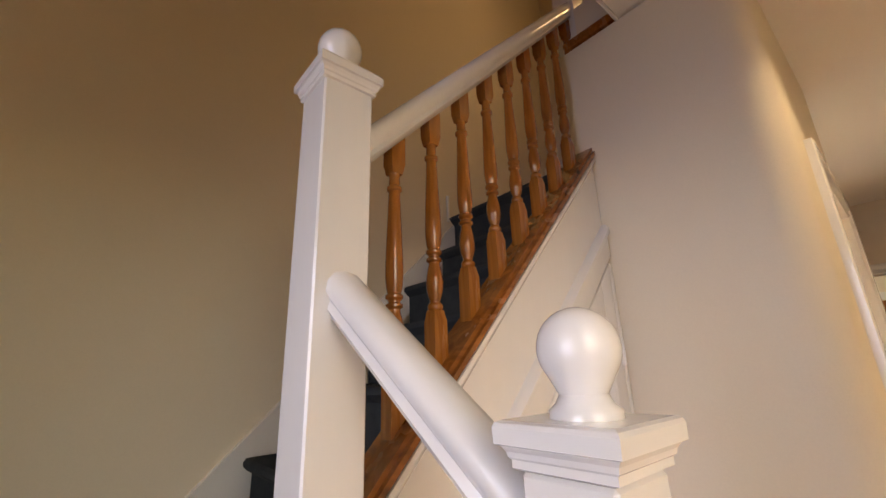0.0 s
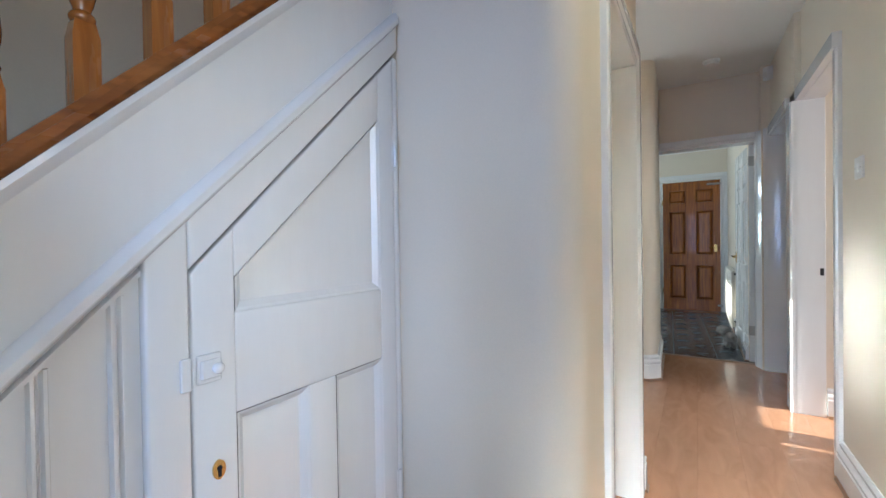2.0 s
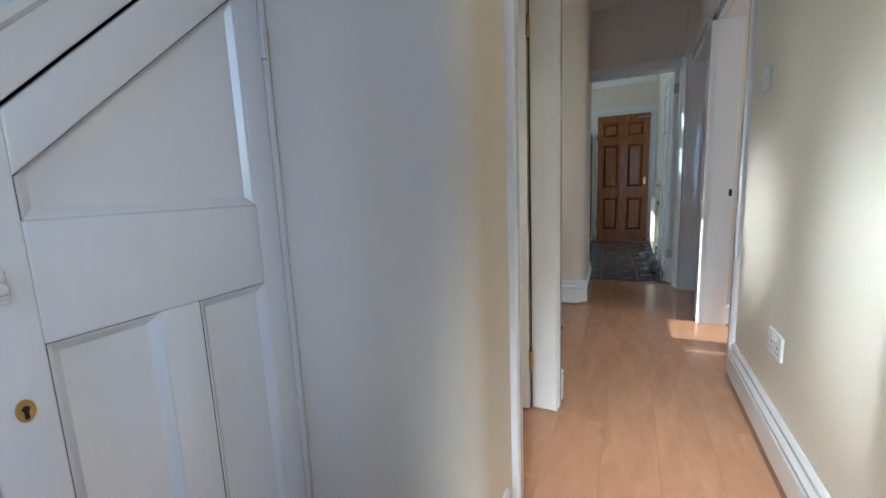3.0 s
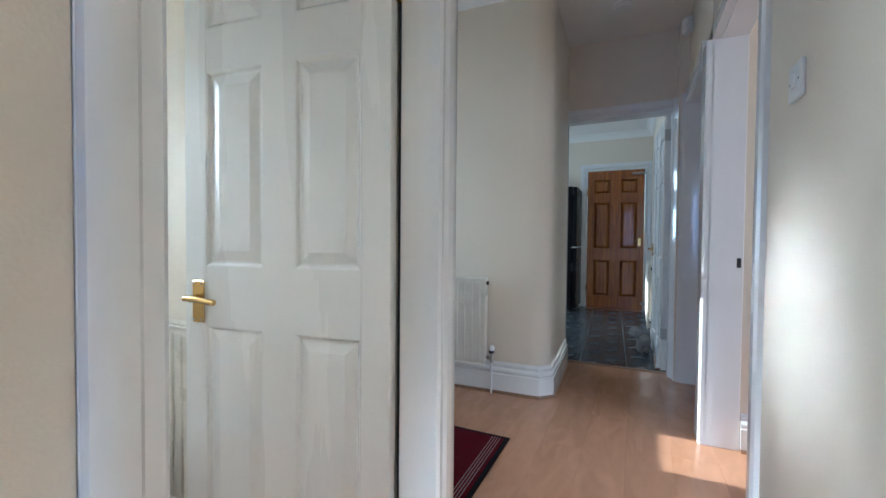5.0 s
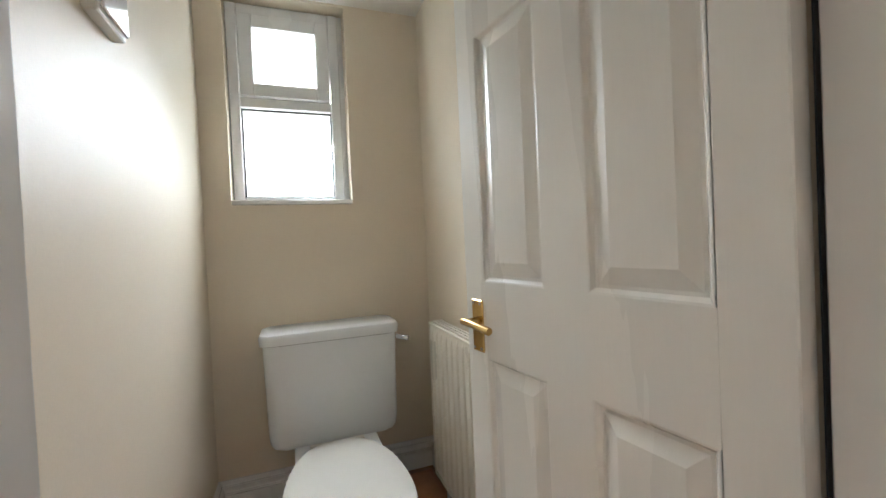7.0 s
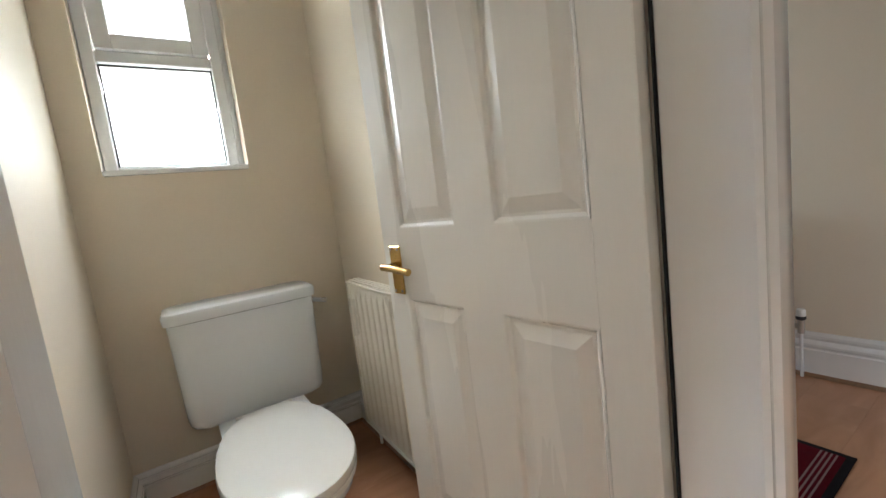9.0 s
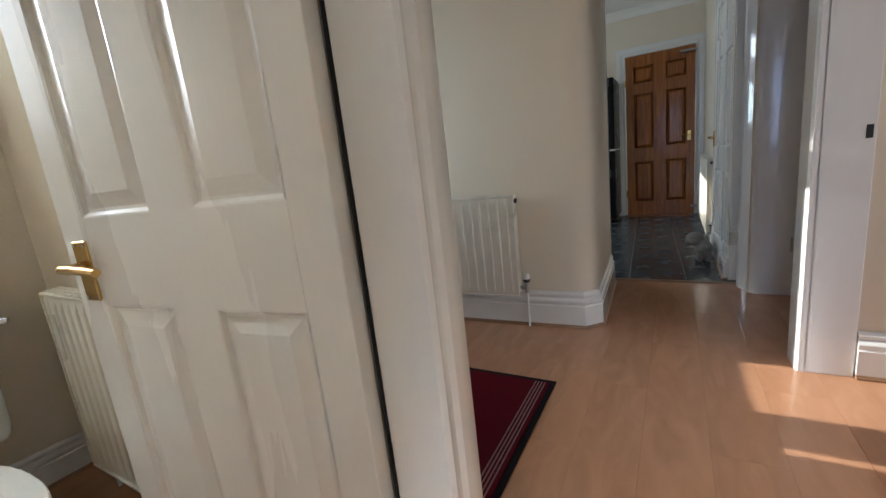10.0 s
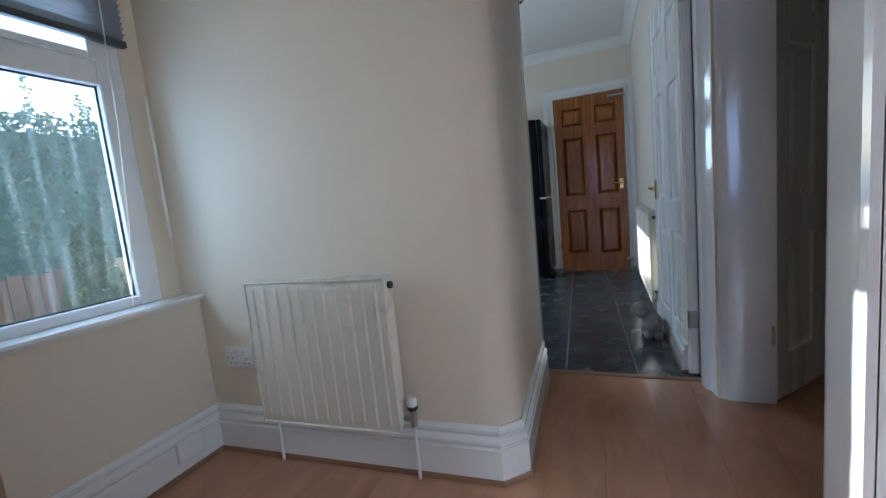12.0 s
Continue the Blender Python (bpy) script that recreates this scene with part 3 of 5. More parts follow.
box(bm, 4.41, 6.7, -2.3, -2.2, 0, CEIL)
box(bm, 5.40, 6.7, -0.44, -0.31, 0, CEIL)
structure("wall_dark_room", bm, CREAM, "cream walls of the unlit room", "wall")
bm = B()
box(bm, 5.44, 6.7, -2.3, -0.4, -0.12, -0.004)
structure("floor_dark_room", bm, LAMINATE, "laminate floor of the unlit room", "floor")

# ---- door linings, architraves, skirtings ----
# toilet doorway
bm = B()
box(bm, 2.803, 2.834, HALL_L - 0.003, 0.551, 0, 1.86, 0.002)
box(bm, 2.109, 2.174, HALL_L - 0.003, 0.519, 0, 1.86, 0.002)
box(bm, 2.109, 2.834, HALL_L - 0.003, 0.551, 1.861, 1.891, 0.002)
structure("door_frame_1", bm, GLOSS, "white gloss toilet door lining", "door frame")
architrave((2.180, HALL_L, 0), (1, 0, 0), (0, -1, 0), 0.622, 1.86, 0.090, 0.022, first=0.070)
# black strip that paints the shade of the gap beside the hinges
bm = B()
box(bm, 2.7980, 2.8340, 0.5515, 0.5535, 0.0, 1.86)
structure("door_gap_shade", bm, DARK, "black strip painting the shade in the hinge-side door gap", "door frame")
# first side doorway
bm = B()
box(bm, 4.292, 4.306, -0.445, -0.30, 0, 1.99, 0.002)
box(bm, 3.518, 3.532, -0.445, -0.335, 0, 1.99, 0.002)
box(bm, 3.532, 4.292, -0.445, -0.335, 1.985, 1.999, 0.002)
structure("door_frame_2", bm, GLOSS, "white gloss side doorway lining", "door frame")
bm = B()
for x0, x1, y in ((4.292, 4.455, -0.275), (3.448, 3.526, -0.312)):
    prism(bm, [(x0, y - 0.03), (x0, y - 0.008), (x0 + 0.012, y), (x1 - 0.03, y), (x1 - 0.018, y - 0.006), (x1, y - 0.008), (x1, y - 0.03)], "z", 0, 1.989)
prism(bm, [(3.448, 1.99), (4.455, 1.99), (4.455, 2.06), (3.448, 2.06)], "y", -0.34, -0.300)
structure("trim", bm, GLOSS, "white gloss architrave of the side doorway", "architrave")
# second side doorway and the corner post by the kitchen
bm = B()
prism(bm, [(5.255, -0.445), (5.255, -0.28), (5.268, -0.252), (5.29, -0.236), (5.335, -0.226), (5.36, -0.205), (5.40, -0.198), (5.40, -0.445)], "z", 0, 2.05)
structure("door_frame_3", bm, GLOSS, "white gloss moulded corner post between two doorways", "door frame", smooth=30)
bm = B()
box(bm, 4.455, 5.26, -0.445, -0.29, 1.975, 1.99, 0.002)
box(bm, 4.455, 5.26, -0.302, -0.275, 1.985, 2.06, 0.004)
structure("trim", bm, GLOSS, "white gloss head of the second doorway", "architrave")
# kitchen doorway
bm = B()
box(bm, 5.40, 5.53, -0.232, -0.212, 0, 1.975, 0.002)
box(bm, 5.40, 5.53, 0.552, 0.572, 0, 1.975, 0.002)
box(bm, 5.40, 5.53, -0.232, 0.572, 1.976, 1.994, 0.002)
structure("door_frame_4", bm, GLOSS, "white gloss kitchen door lining", "door frame")
architrave((5.40, 0.553, 0), (0, -1, 0), (-1, 0, 0), 0.768, 1.975, 0.082, 0.022)

skirting([(3.446, HALL_R), (-0.9, HALL_R)])
skirting([(2.893, HALL_L), (2.918, HALL_L), (2.918, 2.02)])
skirting([(3.775, 2.03), (3.775, 1.84), (4.462, 1.84), (4.525, 0.572), (4.588, 0.508), (5.375, 0.539)], scale=1.12)
skirting([(1.82, 0.925), (1.82, 0.565), (1.842, 0.495), (1.92, HALL_L), (2.05, HALL_L)])
skirting([(1.97, 0.57), (1.97, 2.07), (2.858, 2.07), (2.858, 0.57)], scale=0.72)
skirting([(4.307, -0.45), (4.307, -3.2)])
skirting([(8.5, 2.28), (8.5, 0.82)])
skirting([(8.5, -0.165), (5.53, -0.165)], scale=0.8)

# ---- doors ----
six_panel("door_1", (2.783, 0.557, 0.012), 98.0, 0.650, 1.84, SATIN, "white painted six-panel toilet door standing open with a brass handle",
          [(0.20, 0.744), (0.915, 1.463), (1.583, 1.745)], handle=(0.598, 0.813), hinges=(0.19, 1.58), stile=0.080, mullion=0.103, deep=0.008)
six_panel("door_2", (5.272, -0.425, 0.008), -42.0, 0.74, 1.965, SATIN, "white painted six-panel door standing open into an unlit room",
          [(0.19, 0.70), (0.86, 1.48), (1.60, 1.83)], handle=(0.68, 0.92), hinges=(0.25, 1.70), hinge_mat=STEEL)
six_panel("door_3", (5.50, -0.190, 0.008), 4.0, 0.765, 1.96, SATIN, "white painted six-panel kitchen door folded open against the wall",
          [(0.19, 0.70), (0.86, 1.48), (1.60, 1.83)], handle=(0.70, 0.92), hinges=(0.24, 1.77), hinge_mat=STEEL)
six_panel("door_4", (8.475, 0.705, 0.006), -90.0, 0.775, 2.035, DOOR_WOOD, "orange-brown varnished six-panel wooden door at the kitchen end",
          [(0.18, 0.715), (0.885, 1.570), (1.700, 1.905)], handle=(0.715, 0.985), hinges=(0.25, 1.68), stile=0.092, mullion=0.140, deep=0.020)
architrave((8.50, 0.712, 0), (0, -1, 0), (-1, 0, 0), 0.787, 2.05, 0.105, 0.026)
bm = B()
box(bm, 8.30, 8.495, -0.05, 0.70, -0.004, 0.008, 0.002)
structure("trim_threshold", bm, DOOR_WOOD, "wooden threshold strip by the end door", "threshold")

# ---- tools for things placed in world metres ----
def wpart(name, bm, mat, parent, label="", smooth=0.0):
    """A part drawn in world metres, under a thing (or a part of it) that stands unturned."""
    base = parent
    while base.parent:
        base = base.parent
    bmesh.ops.translate(bm, verts=bm.verts, vec=-base.matrix_basis.translation)
    return part(name, bm, mat, parent, label, smooth)


def eased(bm, width=0.003):
    """Rounds the long edges of square joinery, as many coats of paint do."""
    bmesh.ops.recalc_face_normals(bm, faces=bm.faces)
    bmesh.ops.bevel(bm, geom=[e for e in bm.edges if e.is_manifold and e.calc_face_angle(0.0) > 0.6], offset=width, segments=3, profile=0.5, affect="EDGES")
    return bm


def rise(x):
    return 1.366 + (x - 1.156) * 1.04


def rail_z(x):
    return 1.750 + (x - 0.96) * 1.057


def mould_z(x):
    return 0.983 + (x - 1.046) * 1.002


# ---- staircase ----
stairs = thing("staircase", (0.9, 1.0, 0.0), "staircase with white newels, pine balusters and dark carpet", "staircase")


def newel(x, y, z0, z1, half=0.045, k=1.0):
    bm = B()
    h = half
    box(bm, x - h, x + h, y - h, y + h, z0, z1 - 0.035, 0.003)
    post = wpart("newel_post", bm, GLOSS, stairs, "white gloss newel post")
    bm = B()
    rows = []
    for dz, w in ((-0.040, h + 0.0005), (-0.038, h + 0.004), (-0.031, h + 0.004), (-0.029, h + 0.006), (-0.024, h + 0.007), (-0.019, h + 0.010), (-0.0175, h + 0.0135), (-0.003, h + 0.0140), (0.001, h + 0.0125), (0.003, h + 0.009)):
        rows.append([(x - w, y - w, z1 + dz * k), (x + w, y - w, z1 + dz * k), (x + w, y + w, z1 + dz * k), (x - w, y + w, z1 + dz * k)])
    loft(bm, rows)
    wpart("cap", bm, GLOSS, post, "white moulded square cap")
    bm = B()
    prof = [(0.034, 0.003), (0.034, 0.010), (0.027, 0.016), (0.023, 0.024), (0.026, 0.030)]
    r, c = 0.0405, 0.066
    for q in range(1, 13):
        a = -0.82 + (math.pi / 2 + 0.80) * q / 12
        prof.append((r * math.cos(a), c + r * math.sin(a)))
    lathe(bm, [(a * k, b * k) for a, b in prof], 28, (x, y), z1)
    wpart("ball", bm, GLOSS, post, "white painted ball finial", smooth=50)
    return post


newel(0.877, 0.946, 0.55, 1.845)
newel(0.912, 0.549, 0.0, 1.290, 0.039, 0.84)
newel(1.905, 1.0, 1.95, 2.99)

RAIL = [(-0.022, -0.030), (0.022, -0.030), (0.030, -0.018), (0.026, -0.006), (0.034, 0.006), (0.032, 0.022), (0.020, 0.034), (0.0, 0.038), (-0.020, 0.034), (-0.032, 0.022), (-0.034, 0.006), (-0.026, -0.006), (-0.030, -0.018)]
bm = B()
loft(bm, [[(x, 1.0 + u, rail_z(x) + v * (1.12 if v < 0 else 1.5)) for u, v in RAIL] for x in (0.92, 1.87)])
wpart("handrail", bm, GLOSS, stairs, "white gloss moulded handrail", smooth=50)
bm = B()
loft(bm, [[(x + u * 0.90, y, z + v * 1.05) for u, v in RAIL] for x, y, z in ((0.882, 0.900, 1.440), (0.914, 0.590, 1.190))])
wpart("handrail", bm, GLOSS, stairs, "white gloss moulded handrail", smooth=50)

# turned baluster, one mesh for all
TURN_PROFILE = [(0.0120, 0.108), (0.0150, 0.112), (0.0165, 0.117), (0.0150, 0.122), (0.0110, 0.126), (0.0110, 0.130), (0.0140, 0.138), (0.0172, 0.152), (0.0180, 0.166), (0.0168, 0.182), (0.0138, 0.198), (0.0118, 0.206),
                (0.0118, 0.210), (0.0165, 0.214), (0.0165, 0.219), (0.0120, 0.222), (0.0120, 0.226), (0.0172, 0.231), (0.0172, 0.236), (0.0135, 0.240), (0.0160, 0.252), (0.0178, 0.272), (0.0176, 0.300), (0.0158, 0.350), (0.0138, 0.400),
                (0.0122, 0.442), (0.0120, 0.450), (0.0155, 0.454), (0.0158, 0.460), (0.0118, 0.465), (0.0112, 0.480), (0.0120, 0.492), (0.0150, 0.500)]


def baluster_mesh():
    bm = B()
    lathe(bm, TURN_PROFILE, 16)
    w, c = 0.0165, 0.0125
    loft(bm, [[(-q, -q, z), (q, -q, z), (q, q, z), (-q, q, z)] for q, z in ((w, -0.03), (w, 0.088), (w - 0.0015, 0.094), (c, 0.110))])
    loft(bm, [[(-q, -q, z), (q, -q, z), (q, q, z), (-q, q, z)] for q, z in ((c, 0.490), (w - 0.0015, 0.505), (w, 0.512), (w, 0.60))])
    return bm


first = part("baluster", baluster_mesh(), PINE, stairs, "turned varnished pine baluster", smooth=35)
for k in range(9):
    x = 1.036 + 0.1012 * k
    ob = first if k == 0 else first.copy()
    if k:
        scene.collection.objects.link(ob)
    ob.location = (x - 0.9, 0.0, rise(x) - 0.004)
for k in range(5):
    ob = first.copy()
    scene.collection.objects.link(ob)
    ob.location = (1.625 - 0.9, 0.705 - 0.13 * k - 1.0, 2.702)
    ob.scale = (1, 1, 1.15)

bm = B()
prism(bm, [(0.93, rise(0.93) - 0.040), (1.86, rise(1.86) - 0.040), (1.86, rise(1.86)), (0.93, rise(0.93))], "y", 0.952, 1.032)
wpart("string_cap", bm, PINE_DARK, stairs, "reddish varnished pine string cap")
bm = B()
prism(bm, [(0.93, rise(0.93) - 0.030), (1.815, rise(1.815) - 0.030), (1.815, rise(1.815) - 0.014), (0.93, rise(0.93) - 0.014)], "y", 0.942, 0.953)
wpart("string_bead", bm, PINE_DARK, stairs)
bm = B()
prism(bm, [(0.935, mould_z(0.935) - 0.02), (1.818, mould_z(1.818) - 0.02), (1.818, rise(1.818) - 0.041), (0.935, rise(0.935) - 0.041)], "y", 0.958, 1.0)
wpart("string_board", bm, PANEL_GLOSS, stairs, "white gloss outer string board")
bm = B()
loft(bm, [[(x, y, rise(x) - 0.041 + z) for y, z in ((0.958, 0.0), (0.948, 0.0), (0.946, -0.012), (0.951, -0.022), (0.958, -0.032))] for x in (0.935, 1.818)])
wpart("string_moulding", bm, PANEL_GLOSS, stairs, "white gloss bead under the string cap", smooth=40)
bm = B()
prism(bm, [(0.55, 0.50), (1.985, 1.91), (1.985, 2.090), (0.55, 0.692)], "y", 1.795, 1.818)
wpart("wall_string", bm, GLOSS, stairs, "white gloss wall string")


def tread(x0, x1, y0, y1, z):
    bm = B()
    prism(bm, [(x0 + 0.018, z - 0.20), (x0 + 0.018, z - 0.045), (x0 + 0.002, z - 0.035), (x0 - 0.010, z - 0.022), (x0 - 0.010, z - 0.010), (x0 - 0.002, z - 0.001), (x0 + 0.010, z), (x1 + 0.03, z), (x1 + 0.03, z - 0.03), (x0 + 0.035, z - 0.05), (x0 + 0.035, z - 0.20)], "y", y0, y1)
    wpart("step", bm, CARPET, stairs, "carpeted stair step", smooth=40)


for k in range(-3, 3):
    x = 1.436 + 0.1993 * k
    tread(x, min(x + 0.1993, 1.90), 1.02, 1.793, 1.498 + 0.1977 * k)
tread(1.925, 3.02, 1.052, 1.793, 2.091)
bm = B()
box(bm, 0.30, 1.05, 0.99, 1.79, 0.0, 0.95)
wpart("winder", bm, CARPET, stairs, "carpeted winder steps")
for k, (y, z) in enumerate(((0.60, 0.19), (0.73, 0.38), (0.86, 0.57))):
    bm = B()
    box(bm, 0.05, 0.88, y, y + 0.145, 0.0, z, 0.012, 2)
    wpart("step", bm, CARPET, stairs, "carpeted stair step")

# ---- panelling and cupboard under the stairs ----
panelling = thing("stair_panelling", (0.95, 0.96, 0.0), "white gloss panelling boxed in under the stairs", "panelling")
bm = B()
prism(bm, [(0.86, 0.0), (1.248, 0.0), (1.248, mould_z(1.248) - 0.01), (0.86, mould_z(0.86) - 0.01)], "y", 0.966, 1.0)
wpart("backing", bm, PANEL_GLOSS, panelling)
bm = B()
loft(bm, [[(x, y, mould_z(x) + z) for y, z in ((0.966, 0.020), (0.946, 0.014), (0.936, 0.0), (0.936, -0.016), (0.944, -0.026), (0.966, -0.030))] for x in (0.86, 1.818)])
wpart("moulding", bm, PANEL_GLOSS, panelling, "white gloss raking moulding", smooth=40)
bm = B()
prism(bm, [(1.186, 0.0), (1.250, 0.0), (1.250, mould_z(1.250) - 0.09), (1.250, mould_z(1.250) - 0.02), (1.186, mould_z(1.186) - 0.02)], "y", 0.943, 0.968)
wpart("stile", eased(bm, 0.005), PANEL_GLOSS, panelling, smooth=50)


def door_top(x):
    return 1.080 + (x - 1.255) * 1.03


bm = B()
prism(bm, [(1.2505, door_top(1.2505) + 0.004), (1.818, door_top(1.818) + 0.004), (1.818, mould_z(1.818) - 0.02), (1.2505, mould_z(1.2505) - 0.02)], "y", 0.943, 0.968)
wpart("head_rail", eased(bm, 0.005), PANEL_GLOSS, panelling, smooth=50)
bm = B()
box(bm, 1.799, 1.819, 0.945, 0.968, 0, door_top(1.80))
wpart("hinge_stile", eased(bm, 0.005), PANEL_GLOSS, panelling, smooth=50)
for x in (0.885, 0.972, 1.058, 1.145):
    for dx in (0.0, 0.013):
        bm = B()
        prism(bm, [(x + dx, 0.966), (x + dx + 0.003, 0.957), (x + dx + 0.007, 0.957), (x + dx + 0.010, 0.966)], "z", 0.0, mould_z(x) - 0.035)
        wpart("bead", bm, PANEL_GLOSS, panelling, smooth=30)
bm = B()
loft(bm, [[(x, y, mould_z(x) + z) for y, z in ((0.966, -0.036), (0.955, -0.040), (0.955, -0.048), (0.966, -0.052))] for x in (0.86, 1.190)])
wpart("raking_bead", bm, PANEL_GLOSS, panelling, smooth=30)
# black sheet behind the cupboard door, painting the shade in its joints
bm = B()
prism(bm, [(1.252, 0.0), (1.80, 0.0), (1.80, door_top(1.80) + 0.02), (1.252, door_top(1.252) + 0.02)], "y", 0.985, 0.99)
wpart("gap_shade_sheet", bm, DARK, panelling)

cupboard = thing("cupboard_door", (1.795, 0.955, 0.03), "white gloss slanted cupboard door under the stairs", "cupboard door")
bm = B()
prism(bm, [(1.2535, 0.03), (1.330, 0.03), (1.330, door_top(1.330) - 0.004), (1.2535, door_top(1.2535) - 0.004)], "y", 0.945, 0.975)
prism(bm, [(1.734, 0.03), (1.7955, 0.03), (1.7955, door_top(1.7955) - 0.004), (1.734, door_top(1.734) - 0.004)], "y", 0.945, 0.975)
box(bm, 1.329, 1.735, 0.9452, 0.9748, 0.814, 1.000)
box(bm, 1.329, 1.735, 0.9452, 0.9748, 0.03, 0.16)
box(bm, 1.493, 1.572, 0.9454, 0.9746, 0.159, 0.815)
prism(bm, [(1.329, 1.062), (1.735, 1.448), (1.735, door_top(1.735) - 0.004), (1.329, door_top(1.329) - 0.004)], "y", 0.9452, 0.9748)
wpart("frame", eased(bm, 0.004), PANEL_GLOSS, cupboard, smooth=50)


def sunk_panel(corners):
    bm = B()
    c = (sum(p[0] for p in corners) / len(corners), sum(p[1] for p in corners) / len(corners))
    rows = []
    for inset, y in ((0.0, 0.946), (0.006, 0.949), (0.018, 0.9595), (0.021, 0.9595)):
        rows.append([(x + math.copysign(inset, c[0] - x), y, z + math.copysign(inset, c[1] - z)) for x, z in corners])
    vr = [[bm.verts.new(p) for p in r] for r in rows]
    for a, b in zip(vr, vr[1:]):
        for k in range(len(a)):
            bm.faces.new((a[k], a[(k + 1) % len(a)], b[(k + 1) % len(a)], b[k]))
    bm.faces.new(vr[-1])
    wpart("panel", bm, PANEL_GLOSS, cupboard)


sunk_panel([(1.330, 1.000), (1.734, 1.000), (1.734, 1.446), (1.330, 1.062)])
sunk_panel([(1.330, 0.160), (1.493, 0.160), (1.493, 0.814), (1.330, 0.814)])
sunk_panel([(1.572, 0.160), (1.734, 0.160), (1.734, 0.814), (1.572, 0.814)])
bm = B()
box(bm, 1.2585, 1.300, 0.939, 0.9455, 0.885, 0.935, 0.002)
box(bm, 1.262, 1.297, 0.932, 0.940, 0.893, 0.926, 0.003)
latch = wpart("latch", bm, PANEL_GLOSS, cupboard, "painted-over surface bolt")
bm = B()
lathe(bm, [(0.009, 0), (0.010, 0.006), (0.007, 0.011), (0.002, 0.013)], 14)
bmesh.ops.rotate(bm, verts=bm.verts, matrix=Matrix.Rotation(radians(90), 3, "X"))
bmesh.ops.translate(bm, verts=bm.verts, vec=(1.288, 0.932, 0.910))
wpart("knob", bm, PANEL_GLOSS, latch, smooth=40)
bm = B()
box(bm, 1.232, 1.2485, 0.936, 0.944, 0.880, 0.935, 0.002)
wpart("keeper", bm, PANEL_GLOSS, latch)
bm = B()
ring = [(0.011 * math.cos(2 * math.pi * k / 20), 0.017 * math.sin(2 * math.pi * k / 20)) for k in range(20)]
prism(bm, [(1.293 + u, 0.728 + v) for u, v in ring], "y", 0.9405, 0.9455)
esc = wpart("escutcheon", bm, BRASS, cupboard, "worn brass keyhole plate")
bm = B()
box(bm, 1.2905, 1.2955, 0.9395, 0.942, 0.716, 0.728)
tube(bm, [(1.293, 0.9395, 0.731), (1.293, 0.942, 0.731)], 0.0045, 10)
wpart("keyhole", bm, DARK, esc)
for z in (1.335, 0.42):
    bm = B()
    tube(bm, [(1.799, 0.942, z), (1.799, 0.942, z + 0.065)], 0.005, 8)
    box(bm, 1.789, 1.809, 0.943, 0.946, z, z + 0.065)
    wpart("hinge", bm, PANEL_GLOSS, cupboard, "painted butt hinge")

# ---- landing edge with pine boards ----
landing = thing("landing_apron", (1.59, 0.2, 2.48), "varnished pine boarding along the landing edge", "landing edge")
bm = B()
box(bm, 1.575, 1.599, -0.33, 0.795, CEIL + 0.006, CEIL + 0.042, 0.003)
wpart("lower_trim", bm, PINE_DARK, landing)
bm = B()
box(bm, 1.578, 1.64, -0.33, 0.785, CEIL + 0.206, CEIL + 0.230, 0.003)
wpart("upper_trim", bm, PINE_DARK, landing)
for k in range(-2, 13):
    y = 0.785 - 0.095 * k
    bm = B()
    lo, hi, lean = CEIL + 0.043, CEIL + 0.205, -0.17
    pts = [(max(-0.33, min(0.785, y + dy)), z) for dy, z in ((0.0, lo), (-0.086, lo), (-0.086 + lean, hi), (0.0 + lean, hi))]
    if max(p[0] for p in pts) - min(p[0] for p in pts) > 0.02:
        prism(bm, pts, "x", 1.583, 1.598)
        wpart("board", bm, PINE, landing)
    else:
        bm.free()
bm = B()
box(bm, 1.604, 1.858, 0.786, 0.798, CEIL - 0.004, CEIL + 0.2, 0.003)
box(bm, 1.586, 1.601, -0.33, 0.797, CEIL - 0.012, CEIL + 0.005, 0.002)
wpart("return_board", bm, GLOSS, landing, "white painted edge board under the landing")
bm = B()
box(bm, 1.812, 1.846, 0.800, 0.985, CEIL + 0.010, CEIL + 0.046, 0.003)
structure("trim_wood", bm, PINE_DARK, "dark varnished wooden trim at the stair head", "wooden trim")

bm = B()
for k in range(10):
    y0 = -0.335 + 0.2155 * k
    box(bm, -0.9, 1.28, y0, y0 + 0.212, 3.36, 3.40, 0.004)
box(bm, 1.28, 1.305, -0.335, 1.82, 3.345, 3.44, 0.003)
structure("ceiling_boards", bm, PINE_DARK, "varnished pine boarded ceiling over the stair foot", "ceiling")

# ---- hall fittings ----
downlight = thing("downlight", (1.945, 0.096, CEIL + 0.008), "lit recessed ceiling downlight with a pale rim", "ceiling light")
bm = B()
lathe(bm, [(0.024, -0.001), (0.026, -0.006), (0.035, -0.006), (0.038, -0.001)], 24)
part("rim", bm, BRASS, downlight, smooth=40)
bm = B()
lathe(bm, [(0.025, -0.0015), (0.016, -0.004), (0.004, -0.005)], 20)
part("lamp", bm, LAMP, downlight, "glowing lamp face", smooth=40)
bulb("downlight_beam", (1.945, 0.096, CEIL - 0.02), 7.5, (1.0, 0.90, 0.73), 0.03)

alarm = thing("smoke_alarm", (4.88, 0.125, CEIL + 0.086), "round cream smoke alarm on the hall ceiling", "smoke alarm")
bm = B()
lathe(bm, [(0.060, 0.0), (0.060, -0.012), (0.055, -0.016)], 28)
part("base", bm, PLASTIC, alarm, smooth=40)
bm = B()
lathe(bm, [(0.050, -0.016), (0.052, -0.022), (0.048, -0.034), (0.030, -0.038)], 28)
part("cover", bm, PLASTIC, alarm, smooth=40)
bm = B()
